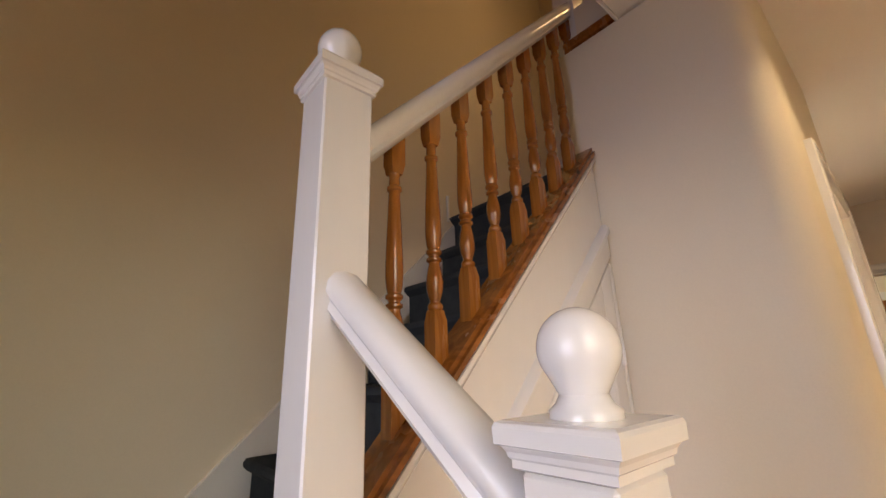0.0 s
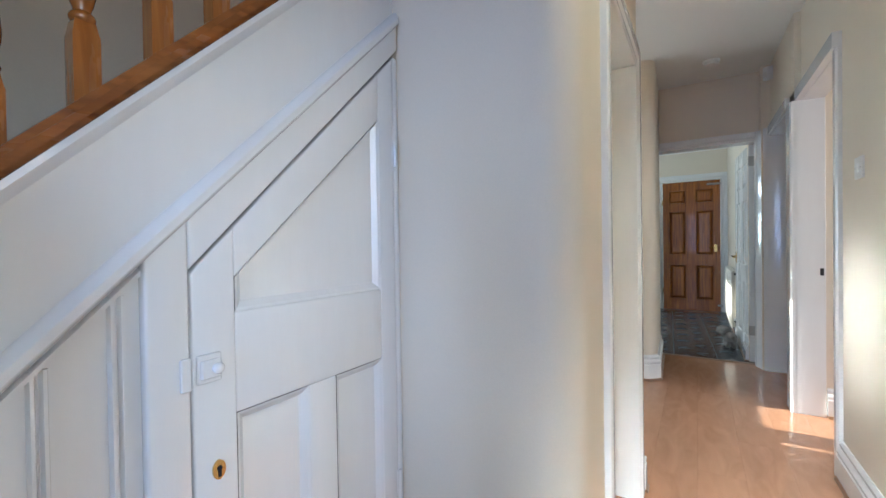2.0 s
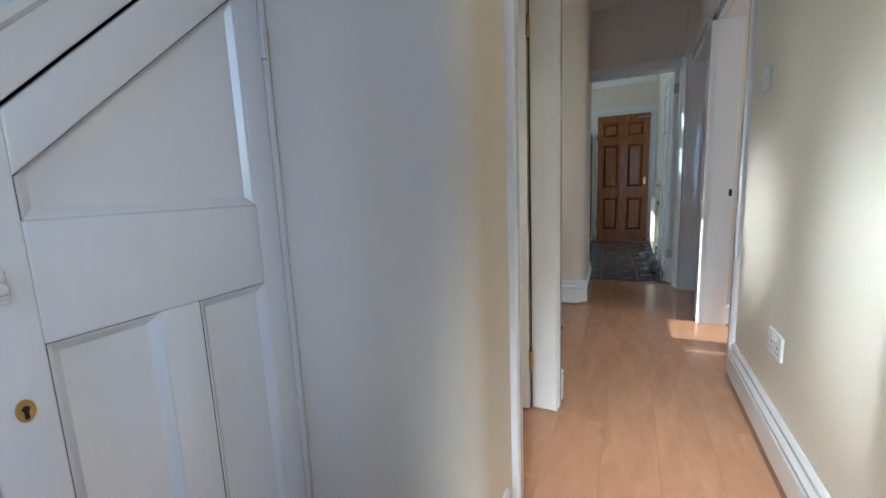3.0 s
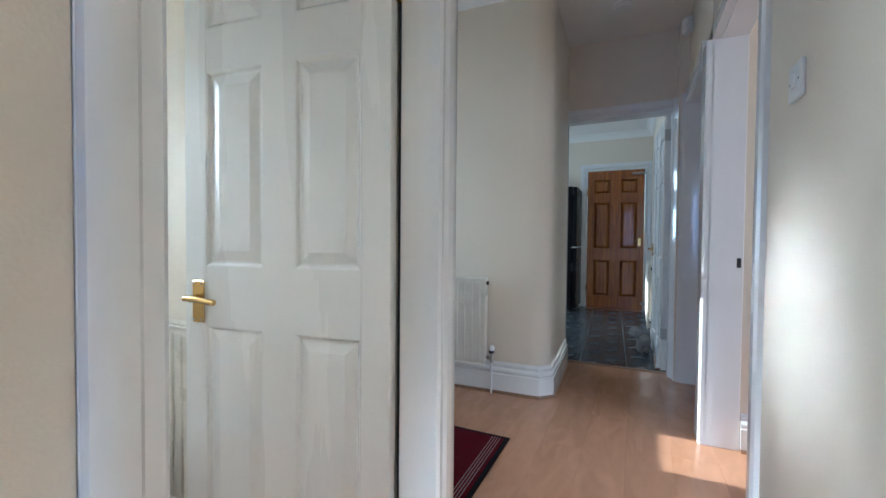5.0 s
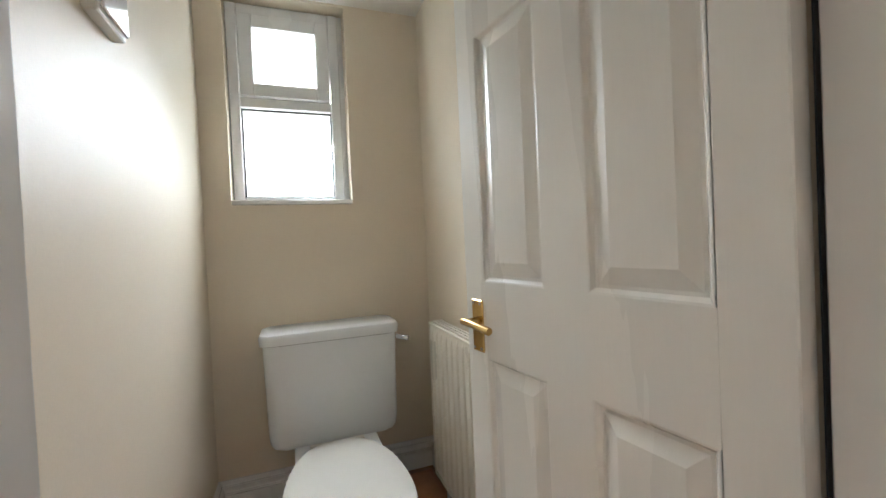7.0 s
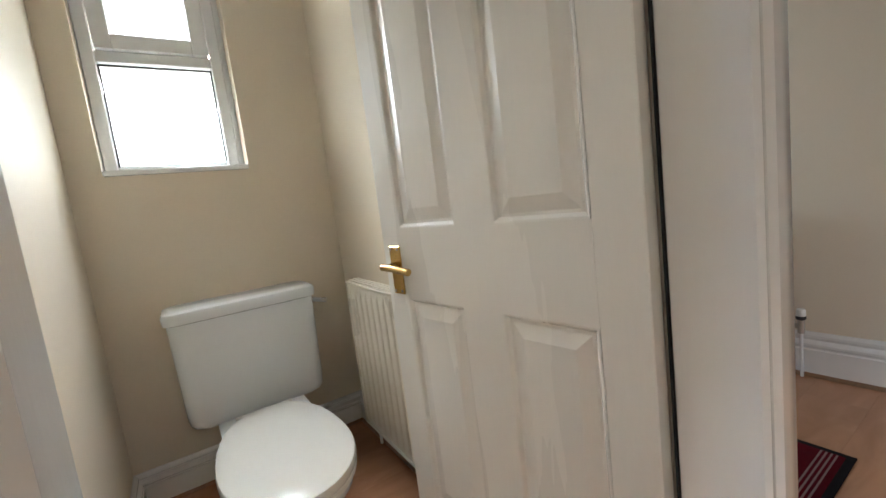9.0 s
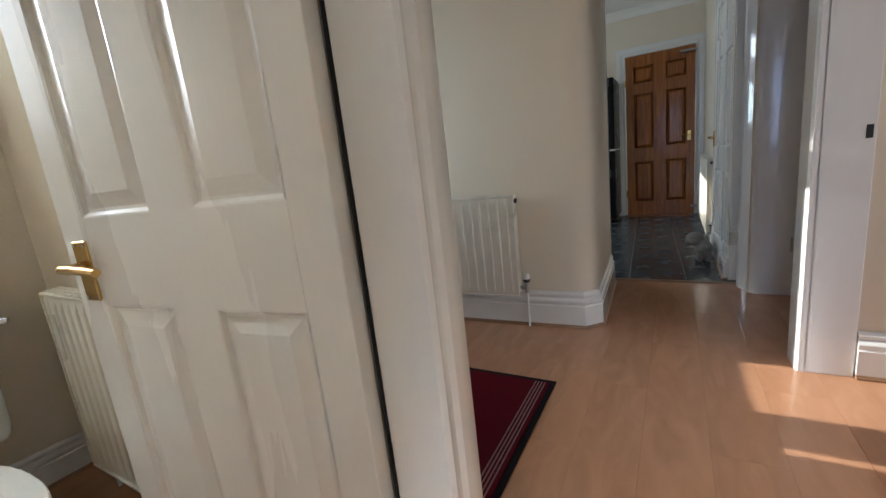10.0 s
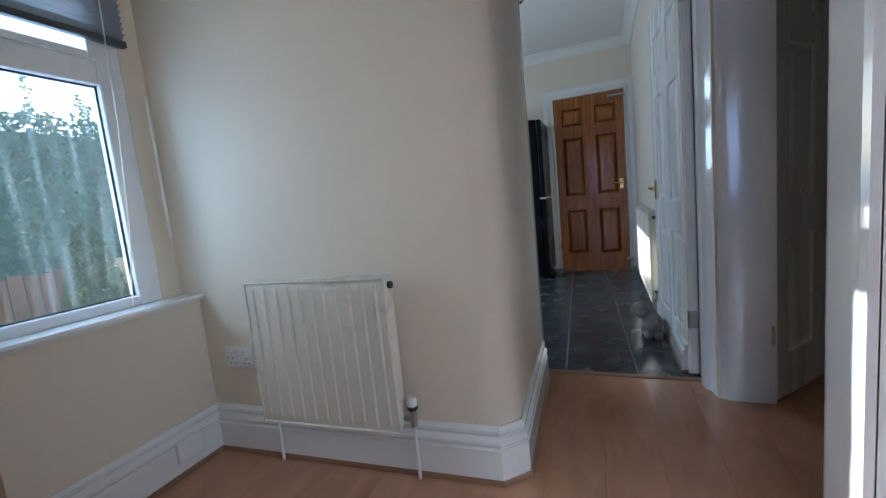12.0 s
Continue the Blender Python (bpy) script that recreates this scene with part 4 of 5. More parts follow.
lathe(bm, [(0.008, -0.0375), (0.008, -0.041)], 12, (0.015, 0))
part("button", bm, PLASTIC, alarm)

pir = thing("motion_sensor", (5.17, -0.285, 2.42), "white corner alarm sensor high on the wall", "alarm sensor", turn=35)
bm = B()
prism(bm, [(-0.035, 0.0), (0.035, 0.0), (0.035, 0.02), (0.024, 0.042), (-0.024, 0.042), (-0.035, 0.02)], "z", 0.0, 0.10)
part("body", bm, PLASTIC, pir)
bm = B()
prism(bm, [(-0.02, 0.041), (0.02, 0.041), (0.015, 0.047), (-0.015, 0.047)], "z", 0.02, 0.06)
part("lens", bm, SEAT_WHITE, pir)


def plate(name, place, turn, w, h, label, category):
    """A wall plate whose face looks along its own -y."""
    ob = thing(name, place, label, category, "", turn)
    bm = B()
    box(bm, -w / 2, w / 2, -0.010, 0.0, -h / 2, h / 2, 0.003, 2)
    part("plate", bm, PLASTIC, ob)
    for dx in (-w / 2 + 0.014, w / 2 - 0.014) if w > h * 1.2 else (-0.030, 0.030):
        bm = B()
        tube(bm, [(dx, -0.0095, 0), (dx, -0.0112, 0)], 0.0035, 8)
        part("screw", bm, STEEL, ob)
    return ob


switch = plate("light_switch", (3.20, HALL_R, 1.40), 180, 0.088, 0.088, "white plastic single light switch on the hall wall", "light switch")
bm = B()
box(bm, -0.011, 0.011, -0.015, -0.009, -0.018, 0.018, 0.002)
part("rocker", bm, PLASTIC, switch)


def socket(place, turn, label):
    ob = plate("wall_socket", place, turn, 0.148, 0.088, label, "wall socket")
    for dx in (-0.036, 0.036):
        bm = B()
        for ddx, dz, w, h in ((0, -0.004, 0.004, 0.010), (-0.011, -0.024, 0.008, 0.004), (0.011, -0.024, 0.008, 0.004)):
            box(bm, dx + ddx - w / 2, dx + ddx + w / 2, -0.0105, -0.0095, dz - h / 2, dz + h / 2)
        part("pin_holes", bm, DARK, ob)
        bm = B()
        box(bm, dx * 0.45 - 0.009, dx * 0.45 + 0.009, -0.0135, -0.009, 0.014, 0.034, 0.002)
        part("rocker", bm, PLASTIC, ob)
    return ob


socket((2.83, HALL_R, 0.41), 180, "white plastic double socket low on the hall wall")
socket((4.471, 1.662, 0.42), -87.1, "white plastic double socket beside the lobby radiator")
bm = B()
box(bm, 4.2895, 4.2925, -0.436, -0.418, 0.885, 0.930, 0.001)
keep = tagged(finish("strike_plate", bm, RUBBER), "small dark metal strike plate on the door jamb", "strike plate")
box_bm = B()
box(box_bm, 4.235, 4.335, 1.800, 1.8165, 0.06, 0.145, 0.004)
tagged(finish("junction_box", box_bm, PLASTIC), "small white plastic box on the skirting board", "junction box")

# ---- radiators ----
rad = radiator((4.478, 1.500, 0.190), -87.1, 0.600, 0.565, 0.085, 0.050, "cream ribbed panel radiator on the lobby wall")
radiator_fittings(rad, 0.600, 0.565, 0.085, 0.188)
rad = radiator((2.858, 1.815, 0.110), -90, 0.52, 0.60, 0.085, 0.050, "cream ribbed panel radiator behind the toilet door")
radiator_fittings(rad, 0.52, 0.60, 0.085, 0.10)
rad = radiator((7.55, -0.165, 0.135), 180, 1.15, 0.63, 0.075, 0.050, "white ribbed panel radiator in the sunlit kitchen")
radiator_fittings(rad, 1.15, 0.63, 0.075, 0.13)

# ---- toilet room ----
wc = thing("toilet", (2.405, 1.88, 0.0), "white close-coupled toilet with its lid down", "toilet")


def rounded(cx, cy, hx, hy, r, z, n=6):
    pts = []
    for sx, sy, a0 in ((1, 1, 0), (-1, 1, 90), (-1, -1, 180), (1, -1, 270)):
        for k in range(n):
            a = radians(a0 + 90 * k / (n - 1))
            pts.append((cx + sx * (hx - r) + r * math.cos(a), cy + sy * (hy - r) + r * math.sin(a), z))
    return pts


bm = B()
loft(bm, [rounded(2.408, 1.968, w, 0.092, 0.035, z) for z, w in ((0.290, 0.205), (0.296, 0.226), (0.310, 0.235), (0.340, 0.239), (0.50, 0.243), (0.668, 0.247), (0.672, 0.245))])
cis = wpart("cistern", bm, CERAMIC, wc, smooth=40)
bm = B()
loft(bm, [rounded(2.408, 1.964, w, d, 0.04, z) for z, w, d in ((0.672, 0.246, 0.095), (0.676, 0.256, 0.104), (0.704, 0.258, 0.105), (0.714, 0.253, 0.100), (0.719, 0.238, 0.085))])
wpart("cistern_lid", bm, CERAMIC, wc, smooth=40)
bm = B()
tube(bm, [(2.650, 1.935, 0.645), (2.668, 1.935, 0.645)], 0.016, 12)
tube(bm, [(2.664, 1.935, 0.645), (2.672, 1.915, 0.646), (2.706, 1.890, 0.640)], 0.0105, 10)
wpart("flush_lever", bm, CHROME, wc, "chrome flush lever", smooth=40)


def oval(z, f=1.0, grow=0.0, front=1.190, back=1.80, half=0.182):
    pts = []
    for k in range(40):
        a = 2 * math.pi * k / 40
        u, v = math.cos(a), math.sin(a)
        cy = 1.45
        y = cy + (v * (back - cy) if v > 0 else v * (cy - front))
        sq = 1.0 - 0.16 * max(0, v) ** 3
        x = 2.400 + math.copysign(abs(u) ** (0.62 if v > 0 else 0.95), u) * half * sq
        pts.append((2.400 + (x - 2.400) * f + math.copysign(grow, x - 2.4), cy + (y - cy) * f, z))
    return pts


bm = B()
loft(bm, [oval(0.306, 0.99), oval(0.310, 1.0), oval(0.322, 1.0), oval(0.330, 0.985), oval(0.334, 0.93), oval(0.336, 0.6)])
wpart("seat_lid", bm, SEAT_WHITE, wc, "white plastic toilet lid", smooth=40)
bm = B()
loft(bm, [oval(0.286, 0.97), oval(0.290, 0.99), oval(0.299, 0.99), oval(0.303, 0.97)])
wpart("seat", bm, SEAT_WHITE, wc, smooth=40)
bm = B()
loft(bm, [oval(0.0, 0.50), oval(0.02, 0.52), oval(0.08, 0.50), oval(0.16, 0.60), oval(0.22, 0.80), oval(0.26, 0.93), oval(0.284, 0.96)])
wpart("bowl", bm, CERAMIC, wc, smooth=50)
bm = B()
loft(bm, [rounded(2.405, 1.75, 0.10, 0.16, 0.04, z) for z in (0.0, 0.28)])
loft(bm, [rounded(2.405, 1.80, 0.15, 0.16, 0.04, z) for z in (0.24, 0.292)])
wpart("pan_back", bm, CERAMIC, wc, smooth=40)
for dx in (-0.075, 0.075):
    bm = B()
    tube(bm, [(2.402 + dx - 0.02, 1.808, 0.312), (2.402 + dx + 0.02, 1.808, 0.312)], 0.011, 10)
    wpart("hinge", bm, SEAT_WHITE, wc, smooth=40)

soap = thing("soap_dispenser", (1.97, 1.20, 1.44), "shiny chrome-fronted soap dispenser on the toilet wall", "soap dispenser")
bm = B()
box(bm, 1.97, 1.995, 1.135, 1.262, 1.44, 1.72, 0.003)
wpart("body", bm, PLASTIC, soap)
bm = B()
box(bm, 1.9952, 2.002, 1.142, 1.258, 1.448, 1.712, 0.003)
wpart("front", bm, CHROME, soap, "chrome front plate")
bm = B()
tube(bm, [(2.001, 1.165, 1.565), (2.005, 1.165, 1.565)], 0.007, 10)
wpart("lock", bm, STEEL, soap)

# ---- windows ----
def window(name, x0, x1, y, z0, z1, transom, pane_mat, label, post=0.055, depth=0.06, rim=0.028):
    win = tagged(new(name), label, "window", kind="structure")
    win.location = (x0, y, z0)
    f = post
    bm = B()
    box(bm, x0, x0 + f, y, y + depth, z0, z1, 0.004)
    box(bm, x1 - f, x1, y, y + depth, z0, z1, 0.004)
    box(bm, x0 + f, x1 - f, y + 0.001, y + depth - 0.001, z0, z0 + f * 0.45, 0.004)
    box(bm, x0 + f, x1 - f, y + 0.001, y + depth - 0.001, z1 - f, z1, 0.004)
    box(bm, x0 + f, x1 - f, y + 0.001, y + depth - 0.001, transom - f * 0.5, transom + f * 0.5, 0.004)
    wpart("window_frame", bm, UPVC, win)
    g = rim
    a, b, c, d = x0 + f, x1 - f, transom + f * 0.5, z1 - f
    bm = B()
    box(bm, a + 0.002, a + g, y - 0.012, y + 0.03, c + 0.002, d - 0.002, 0.003)
    box(bm, b - g, b - 0.002, y - 0.012, y + 0.03, c + 0.002, d - 0.002, 0.003)
    box(bm, a + g, b - g, y - 0.011, y + 0.029, c + 0.002, c + g, 0.003)
    box(bm, a + g, b - g, y - 0.011, y + 0.029, d - g, d - 0.002, 0.003)
    sash = wpart("sash", bm, UPVC, win)
    bm = B()
    box(bm, a, b, y + depth * 0.5, y + depth * 0.5 + 0.006, z0 + f * 0.45, transom - f * 0.5)
    lower = wpart("pane", bm, pane_mat, win)
    bm = B()
    box(bm, a + g * 0.5, b - g * 0.5, y + depth * 0.4, y + depth * 0.4 + 0.006, c + g * 0.5, d - g * 0.5)
    upper = wpart("pane", bm, pane_mat, win)
    bm = B()
    e = 0.006
    zl, zh = z0 + f * 0.45, transom - f * 0.5
    yy = y + depth * 0.5 - 0.006
    for q in ((a, a + e, zl, zh), (b - e, b, zl, zh), (a + e, b - e, zl, zl + e), (a + e, b - e, zh - e, zh)):
        box(bm, q[0], q[1], yy, yy + 0.005, q[2], q[3])
    wpart("gasket", bm, RUBBER, win, "black rubber glazing gasket")
    return win, lower, upper


win, p1, p2 = window("window_1", 2.070, 2.514, 2.135, 1.223, 2.036, 1.632, FROSTED, "small white frosted toilet window with a top light", post=0.042, rim=0.056)
# added strips outside and beside the frame, to stop sun slits
bm = B()
box(bm, 2.515, 2.534, 2.150, 2.192, 1.222, 2.039)
box(bm, 2.500, 2.540, 2.201, 2.212, 1.19, 2.06)
box(bm, 2.058, 2.085, 2.201, 2.212, 1.19, 2.06)
box(bm, 2.085, 2.500, 2.201, 2.212, 2.015, 2.06)
box(bm, 2.085, 2.500, 2.201, 2.212, 1.19, 1.235)
structure("trim", bm, UPVC, "added strips that block sun leaks round the toilet window", "window trim")
bm = B()
box(bm, 2.070, 2.533, 2.055, 2.135, 1.203, 1.222, 0.003)
structure("window_sill_1", bm, GLOSS, "white window ledge in the toilet", "window sill")
win, p1, p2 = window("window_2", 3.717, 4.367, 1.925, 0.700, 2.075, 1.590, PANE, "white plastic lobby window with a top opening light", post=0.088)
for p in (p1, p2):
    p.visible_shadow = False
bm = B()
box(bm, 3.86, 3.885, 1.895, 1.918, 1.655, 1.685, 0.004)
tube(bm, [(3.872, 1.897, 1.672), (3.91, 1.888, 1.676), (3.99, 1.886, 1.668)], 0.009, 8)
wpart("handle", bm, UPVC, win, "white window handle", smooth=40)
bm = B()
prism(bm, [(1.815, 0.676), (1.810, 0.690), (1.815, 0.7), (1.985, 0.7), (1.985, 0.676)], "x", 3.725, 4.46)
structure("window_sill_2", bm, GLOSS, "white gloss lobby window sill", "window sill")
bm = B()
box(bm, 4.368, 4.47, 1.935, 1.985, 0.70, 2.08)
structure("window_reveal", bm, CREAM, "painted reveal strip beside the lobby window", "wall")
win, p1, p2 = window("window_3", 6.25, 7.45, 2.30, 0.965, 1.615, 1.5, PANE, "white kitchen window", post=0.05)
for p in (p1, p2):
    p.visible_shadow = False

blind = thing("venetian_blind", (4.06, 1.89, 2.06), "grey venetian blind partly drawn up over the window", "blind")
bm = B()
box(bm, 3.76, 4.375, 1.872, 1.905, 2.035, 2.072, 0.003)
wpart("head_rail", bm, BLIND_RAIL, blind)
slat = None
for k in range(14):
    z = 1.735 + 0.0215 * k
    if slat is None:
        bm = B()
        rows = []
        for x in (3.762, 4.372):
            rows.append([(x, 1.877, z + 0.010), (x, 1.887, z + 0.005), (x, 1.900, z - 0.009), (x, 1.900, z - 0.0098), (x, 1.887, z + 0.0042), (x, 1.877, z + 0.0092)])
        loft(bm, rows)
        slat = wpart("slat", bm, BLIND, blind)
    else:
        ob = slat.copy()
        scene.collection.objects.link(ob)
        ob.location = (0, 0, 0.0215 * k)
bm = B()
box(bm, 3.760, 4.374, 1.874, 1.904, 1.695, 1.720, 0.004)
wpart("bottom_rail", bm, BLIND_RAIL, blind, "dark bottom rail")
bm = B()
tube(bm, [(4.405, 1.868, 1.52), (4.405, 1.868, 0.95)], 0.0045, 6)
wpart("wand", bm, PLASTIC, blind, "white tilt wand")
bm = B()
tube(bm, [(4.30, 1.866, 2.03), (4.285, 1.872, 1.40), (4.262, 1.88, 1.0), (4.235, 1.885, 0.80), (4.225, 1.88, 0.715)], 0.0022, 6)
wpart("cord", bm, PLASTIC, blind, "thin white pull cord")

# ---- outside beside the window ----
pipe = thing("downpipe", (3.85, 2.22, -0.22), "white plastic rainwater downpipe outside the lobby window", "downpipe")
bm = B()
lathe(bm, [(0.046, 0.0), (0.046, 2.9)], 20)
part("pipe", bm, UPVC, pipe, smooth=40)
for z in (0.35, 1.95):
    bm = B()
    lathe(bm, [(0.0465, z), (0.052, z + 0.004), (0.052, z + 0.05), (0.0465, z + 0.054)], 20)
    box(bm, -0.02, 0.02, -0.115, -0.045, z + 0.012, z + 0.042, 0.002)
    part("pipe_clip", bm, UPVC, pipe, smooth=40)

# ---- side door ----
side = tagged(new("door_5"), "dark brown wooden side door with a frosted upper light", "door", kind="structure")
side.location = (3.76, 2.07, 0.03)
bm = B()
box(bm, 3.750, 3.765, 2.045, 2.09, 0.03, 2.0, 0.003)
box(bm, 2.985, 3.080, 2.045, 2.09, 0.03, 2.0, 0.003)
box(bm, 3.080, 3.750, 2.046, 2.089, 0.03, 0.24)
box(bm, 3.080, 3.750, 2.046, 2.089, 0.64, 0.80)
box(bm, 3.080, 3.750, 2.046, 2.089, 1.88, 2.0)
box(bm, 3.560, 3.690, 2.046, 2.089, 0.80, 1.88)
box(bm, 3.080, 3.560, 2.0465, 2.0885, 0.80, 1.38)
wpart("door_frame", bm, OAK_DOOR, side)
bm = B()
box(bm, 3.081, 3.749, 2.058, 2.078, 0.24, 0.64)
wpart("panel", bm, OAK_DOOR, side)
bm = B()
box(bm, 3.080, 3.560, 2.064, 2.070, 1.38, 1.88)
wpart("pane", bm, FROSTED, side)
# clear slot made up in the door to shape the second sun stripe
bm = B()
box(bm, 3.690, 3.750, 2.064, 2.070, 0.80, 1.88)
wpart("pane", bm, PANE, side, "added clear slot that lets a sun stripe onto the floor").visible_shadow = False
for z in (0.28, 1.0, 1.65):
    bm = B()
    tube(bm, [(3.762, 2.038, z), (3.762, 2.038, z + 0.09)], 0.008, 8)
    wpart("hinge", bm, STEEL, side)
bm = B()
box(bm, 2.972, 3.774, 2.03, 2.10, -0.004, 0.016, 0.003)
structure("threshold_side_door", bm, CHROME, "metal side door threshold", "threshold")
bm = B()
box(bm, 2.972, 3.774, 2.034, 2.05, 0.016, 0.027, 0.002)
structure("threshold_seal", bm, RUBBER, "black door seal at the threshold", "threshold")

# ---- mats ----
rug = thing("doormat", (3.55, 0.86, 0.0), "burgundy doormat with pale stripes and black border", "doormat")
bm = B()
box(bm, 3.02, 3.918, 0.578, 1.145, 0.0, 0.006, 0.002)
wpart("border", bm, RUG_EDGE, rug, "black rubber-backed border")
bm = B()
box(bm, 3.045, 3.893, 0.600, 1.122, 0.004, 0.0095, 0.002)
wpart("mat_surface", bm, RED_RUG, rug)
for y in (0.616, 0.629, 0.642, 0.655, 1.061, 1.074, 1.087, 1.100):
    bm = B()
    box(bm, 3.05, 3.888, y, y + 0.005, 0.008, 0.0103)
    wpart("stripe", bm, RUG_STRIPE, rug, "pale woven stripe")
coir = thing("coir_mat", (3.4, 1.42, 0.0), "brown coir mat inside the side door", "doormat")
bm = B()
box(bm, 3.06, 3.672, 1.19, 1.66, 0.0, 0.006, 0.002)
wpart("backing", bm, RUG_STRIPE, coir)
bm = B()
box(bm, 3.072, 3.660, 1.202, 1.648, 0.004, 0.014, 0.003)
wpart("mat_surface", bm, COIR, coir)

# ---- kitchen things ----
fridge = thing("fridge_freezer", (8.15, 1.1, 0.0), "tall glossy black fridge freezer in the kitchen", "fridge")
bm = B()
box(bm, 7.87, 8.45, 0.845, 1.42, 0.03, 1.765, 0.006)
wpart("body", bm, BLACK, fridge)
for z0, z1 in ((0.05, 0.905), (0.92, 1.76)):
    bm = B()
    box(bm, 7.872, 8.448, 0.785, 0.838, z0, z1, 0.010, 2)
    wpart("door", bm, BLACK, fridge)
bm = B()
box(bm, 7.868, 8.452, 0.783, 0.846, 0.904, 0.921)
wpart("trim", bm, CHROME, fridge, "silver strip between the doors")
for x in (7.90, 8.41):
    bm = B()
    lathe(bm, [(0.02, 0), (0.02, 0.03)], 12, (x, 0.88))
    wpart("foot", bm, RUBBER, fridge)


def lump(bm, centre, size, seg=14):
    made = bmesh.ops.create_uvsphere(bm, u_segments=seg, v_segments=seg // 2 + 2, radius=1.0)["verts"]
    for v in made:
        d = 1 + 0.05 * noise.noise(v.co * 2.0 + Vector(centre) * 9)
        v.co = Vector((centre[0] + v.co.x * size[0] * d, centre[1] + v.co.y * size[1] * d, centre[2] + v.co.z * size[2] * d))


bm = B()
lump(bm, (6.06, -0.055, 0.095), (0.105, 0.062, 0.062))
lump(bm, (6.10, 0.005, 0.165), (0.068, 0.062, 0.052))
lump(bm, (6.04, 0.012, 0.150), (0.030, 0.030, 0.024))
for dx, dy in ((-0.06, -0.02), (-0.06, -0.085), (0.06, -0.01), (0.06, -0.085)):
    lump(bm, (6.06 + dx, -0.01 + dy * 0.8, 0.036), (0.032, 0.028, 0.036))
lump(bm, (6.11, 0.055, 0.150), (0.028, 0.014, 0.045))
lump(bm, (5.96, -0.075, 0.13), (0.05, 0.014, 0.014))
tagged(finish("plush_doorstop", bm, PLUSH, smooth=60), "grey plush animal doorstop on the slate floor", "doorstop")

spot = thing("ceiling_spotlight", (6.55, 0.74, 2.60), "chrome spotlight fitting on the kitchen ceiling", "ceiling light")
bm = B()
lathe(bm, [(0.045, 0.0), (0.045, -0.015), (0.012, -0.022), (0.009, -0.10)], 16)
part("base", bm, CHROME, spot, smooth=40)
for dx in (-0.06, 0.06):
    bm = B()
    tube(bm, [(0, 0, -0.09), (dx, 0, -0.10)], 0.006, 8)
    tube(bm, [(dx, 0.015, -0.085), (dx, -0.03, -0.165)], 0.026, 12)
    part("head", bm, CHROME, spot, smooth=40)
bm = B()
box(bm, 8.42, 8.47, -0.10, -0.03, 0.09, 0.12, 0.006)
tagged(finish("door_stop_bar", bm, STEEL), "small metal catch low on the end door", "door catch")
bm = B()
box(bm, 8.40, 8.452, -0.085, 0.10, 1.965, 1.992, 0.006)
tagged(finish("door_closer", bm, STEEL), "slim metal closer at the end door top", "door closer")

# ---- outdoors ----
bm = B()
box(bm, -60, 80, 2.2, 400, -0.5, -0.22)
box(bm, -60, 80, -400, -3.5, -0.5, -0.22)
structure("ground", bm, EARTH, "bare garden ground outside the house", "ground")


def leafy(name, count, where, size, mat, label, category, seed, parent=None, kind="stuff"):
    rng = random.Random(seed)
    vs, fs = [], []
    for _ in range(count):
        c = where(rng)
        n = Vector((rng.gauss(0, 1), rng.gauss(0, 1) - 0.7, rng.gauss(0, 1) + 0.4)).normalized()
        u = n.orthogonal().normalized()
        u.rotate(Matrix.Rotation(rng.uniform(0, 6.28), 3, n))
        w = n.cross(u)
        s = size * rng.uniform(0.6, 1.3)
        k = len(vs)
        vs += [c - u * s, c + w * s * 0.45 + n * s * 0.1, c + u * s, c - w * s * 0.45 + n * s * 0.1]
        fs.append((k, k + 1, k + 2, k + 3))
    me = bpy.data.meshes.new(name)
    me.from_pydata([tuple(v) for v in vs], [], fs)
    me.materials.append(mat)
    ob = new(name, me)
    if parent:
        ob.parent = parent
        return ob
    return tagged(ob, label, category, kind=kind)


def in_hedge(rng):
    x = rng.uniform(4.35, 11.0)
    top = 2.10 + 0.07 * math.sin(x * 2.4) + 0.04 * math.sin(x * 6.0)
    if rng.random() < 0.14:
        return Vector((x, 5.1 + rng.uniform(-0.1, 0.7), top + rng.uniform(-0.1, 0.05)))
    z = rng.uniform(0.1, top)
    return Vector((x, 4.85 + 0.14 * noise.noise(Vector((x * 1.8, z * 1.8, 0))) + abs(rng.gauss(0, 0.09)), z))


def hedge_tips(rng):
    x = rng.uniform(4.35, 11.0)
    k = math.floor(x * 7)
    h = (math.sin(k * 12.9) * 43758.5) % 1.0
    return Vector(((k + 0.5) / 7 + rng.gauss(0, 0.015), 5.0 + 0.4 * ((k * 0.37) % 1.0), 2.02 + rng.uniform(0, 0.12 + 0.40 * h)))


hedge = thing("hedge", (7.7, 5.1, -0.22), "tall clipped green garden hedge with ragged new shoots", "hedge")
bm = B()
box(bm, 4.40, 11.0, 5.03, 5.8, -0.22, 1.98)
wpart("inner_growth", bm, HEDGE, hedge)
leaves = leafy("leaves", 22000, in_hedge, 0.030, HEDGE, "", "", 3, hedge)
leaves.matrix_parent_inverse = hedge.matrix_basis.inverted()
leaves = leafy("shoots", 3000, hedge_tips, 0.026, HEDGE_PALE, "", "", 4, hedge)
leaves.matrix_parent_inverse = hedge.matrix_basis.inverted()

fence = thing("garden_fence", (6.2, 4.3, -0.22), "low weathered wooden garden fence before the hedge", "fence")
board = None
for k in range(52):
    bm = B()
    x = 4.25 + 0.095 * k
    box(bm, x, x + 0.089, 4.30, 4.318, -0.22, 0.74 + 0.015 * math.sin(k * 2.3), 0.003)
    wpart("board", bm, FENCE, fence)
bm = B()
box(bm, 4.25, 9.18, 4.32, 4.35, 0.58, 0.64)
wpart("rail", bm, FENCE, fence)
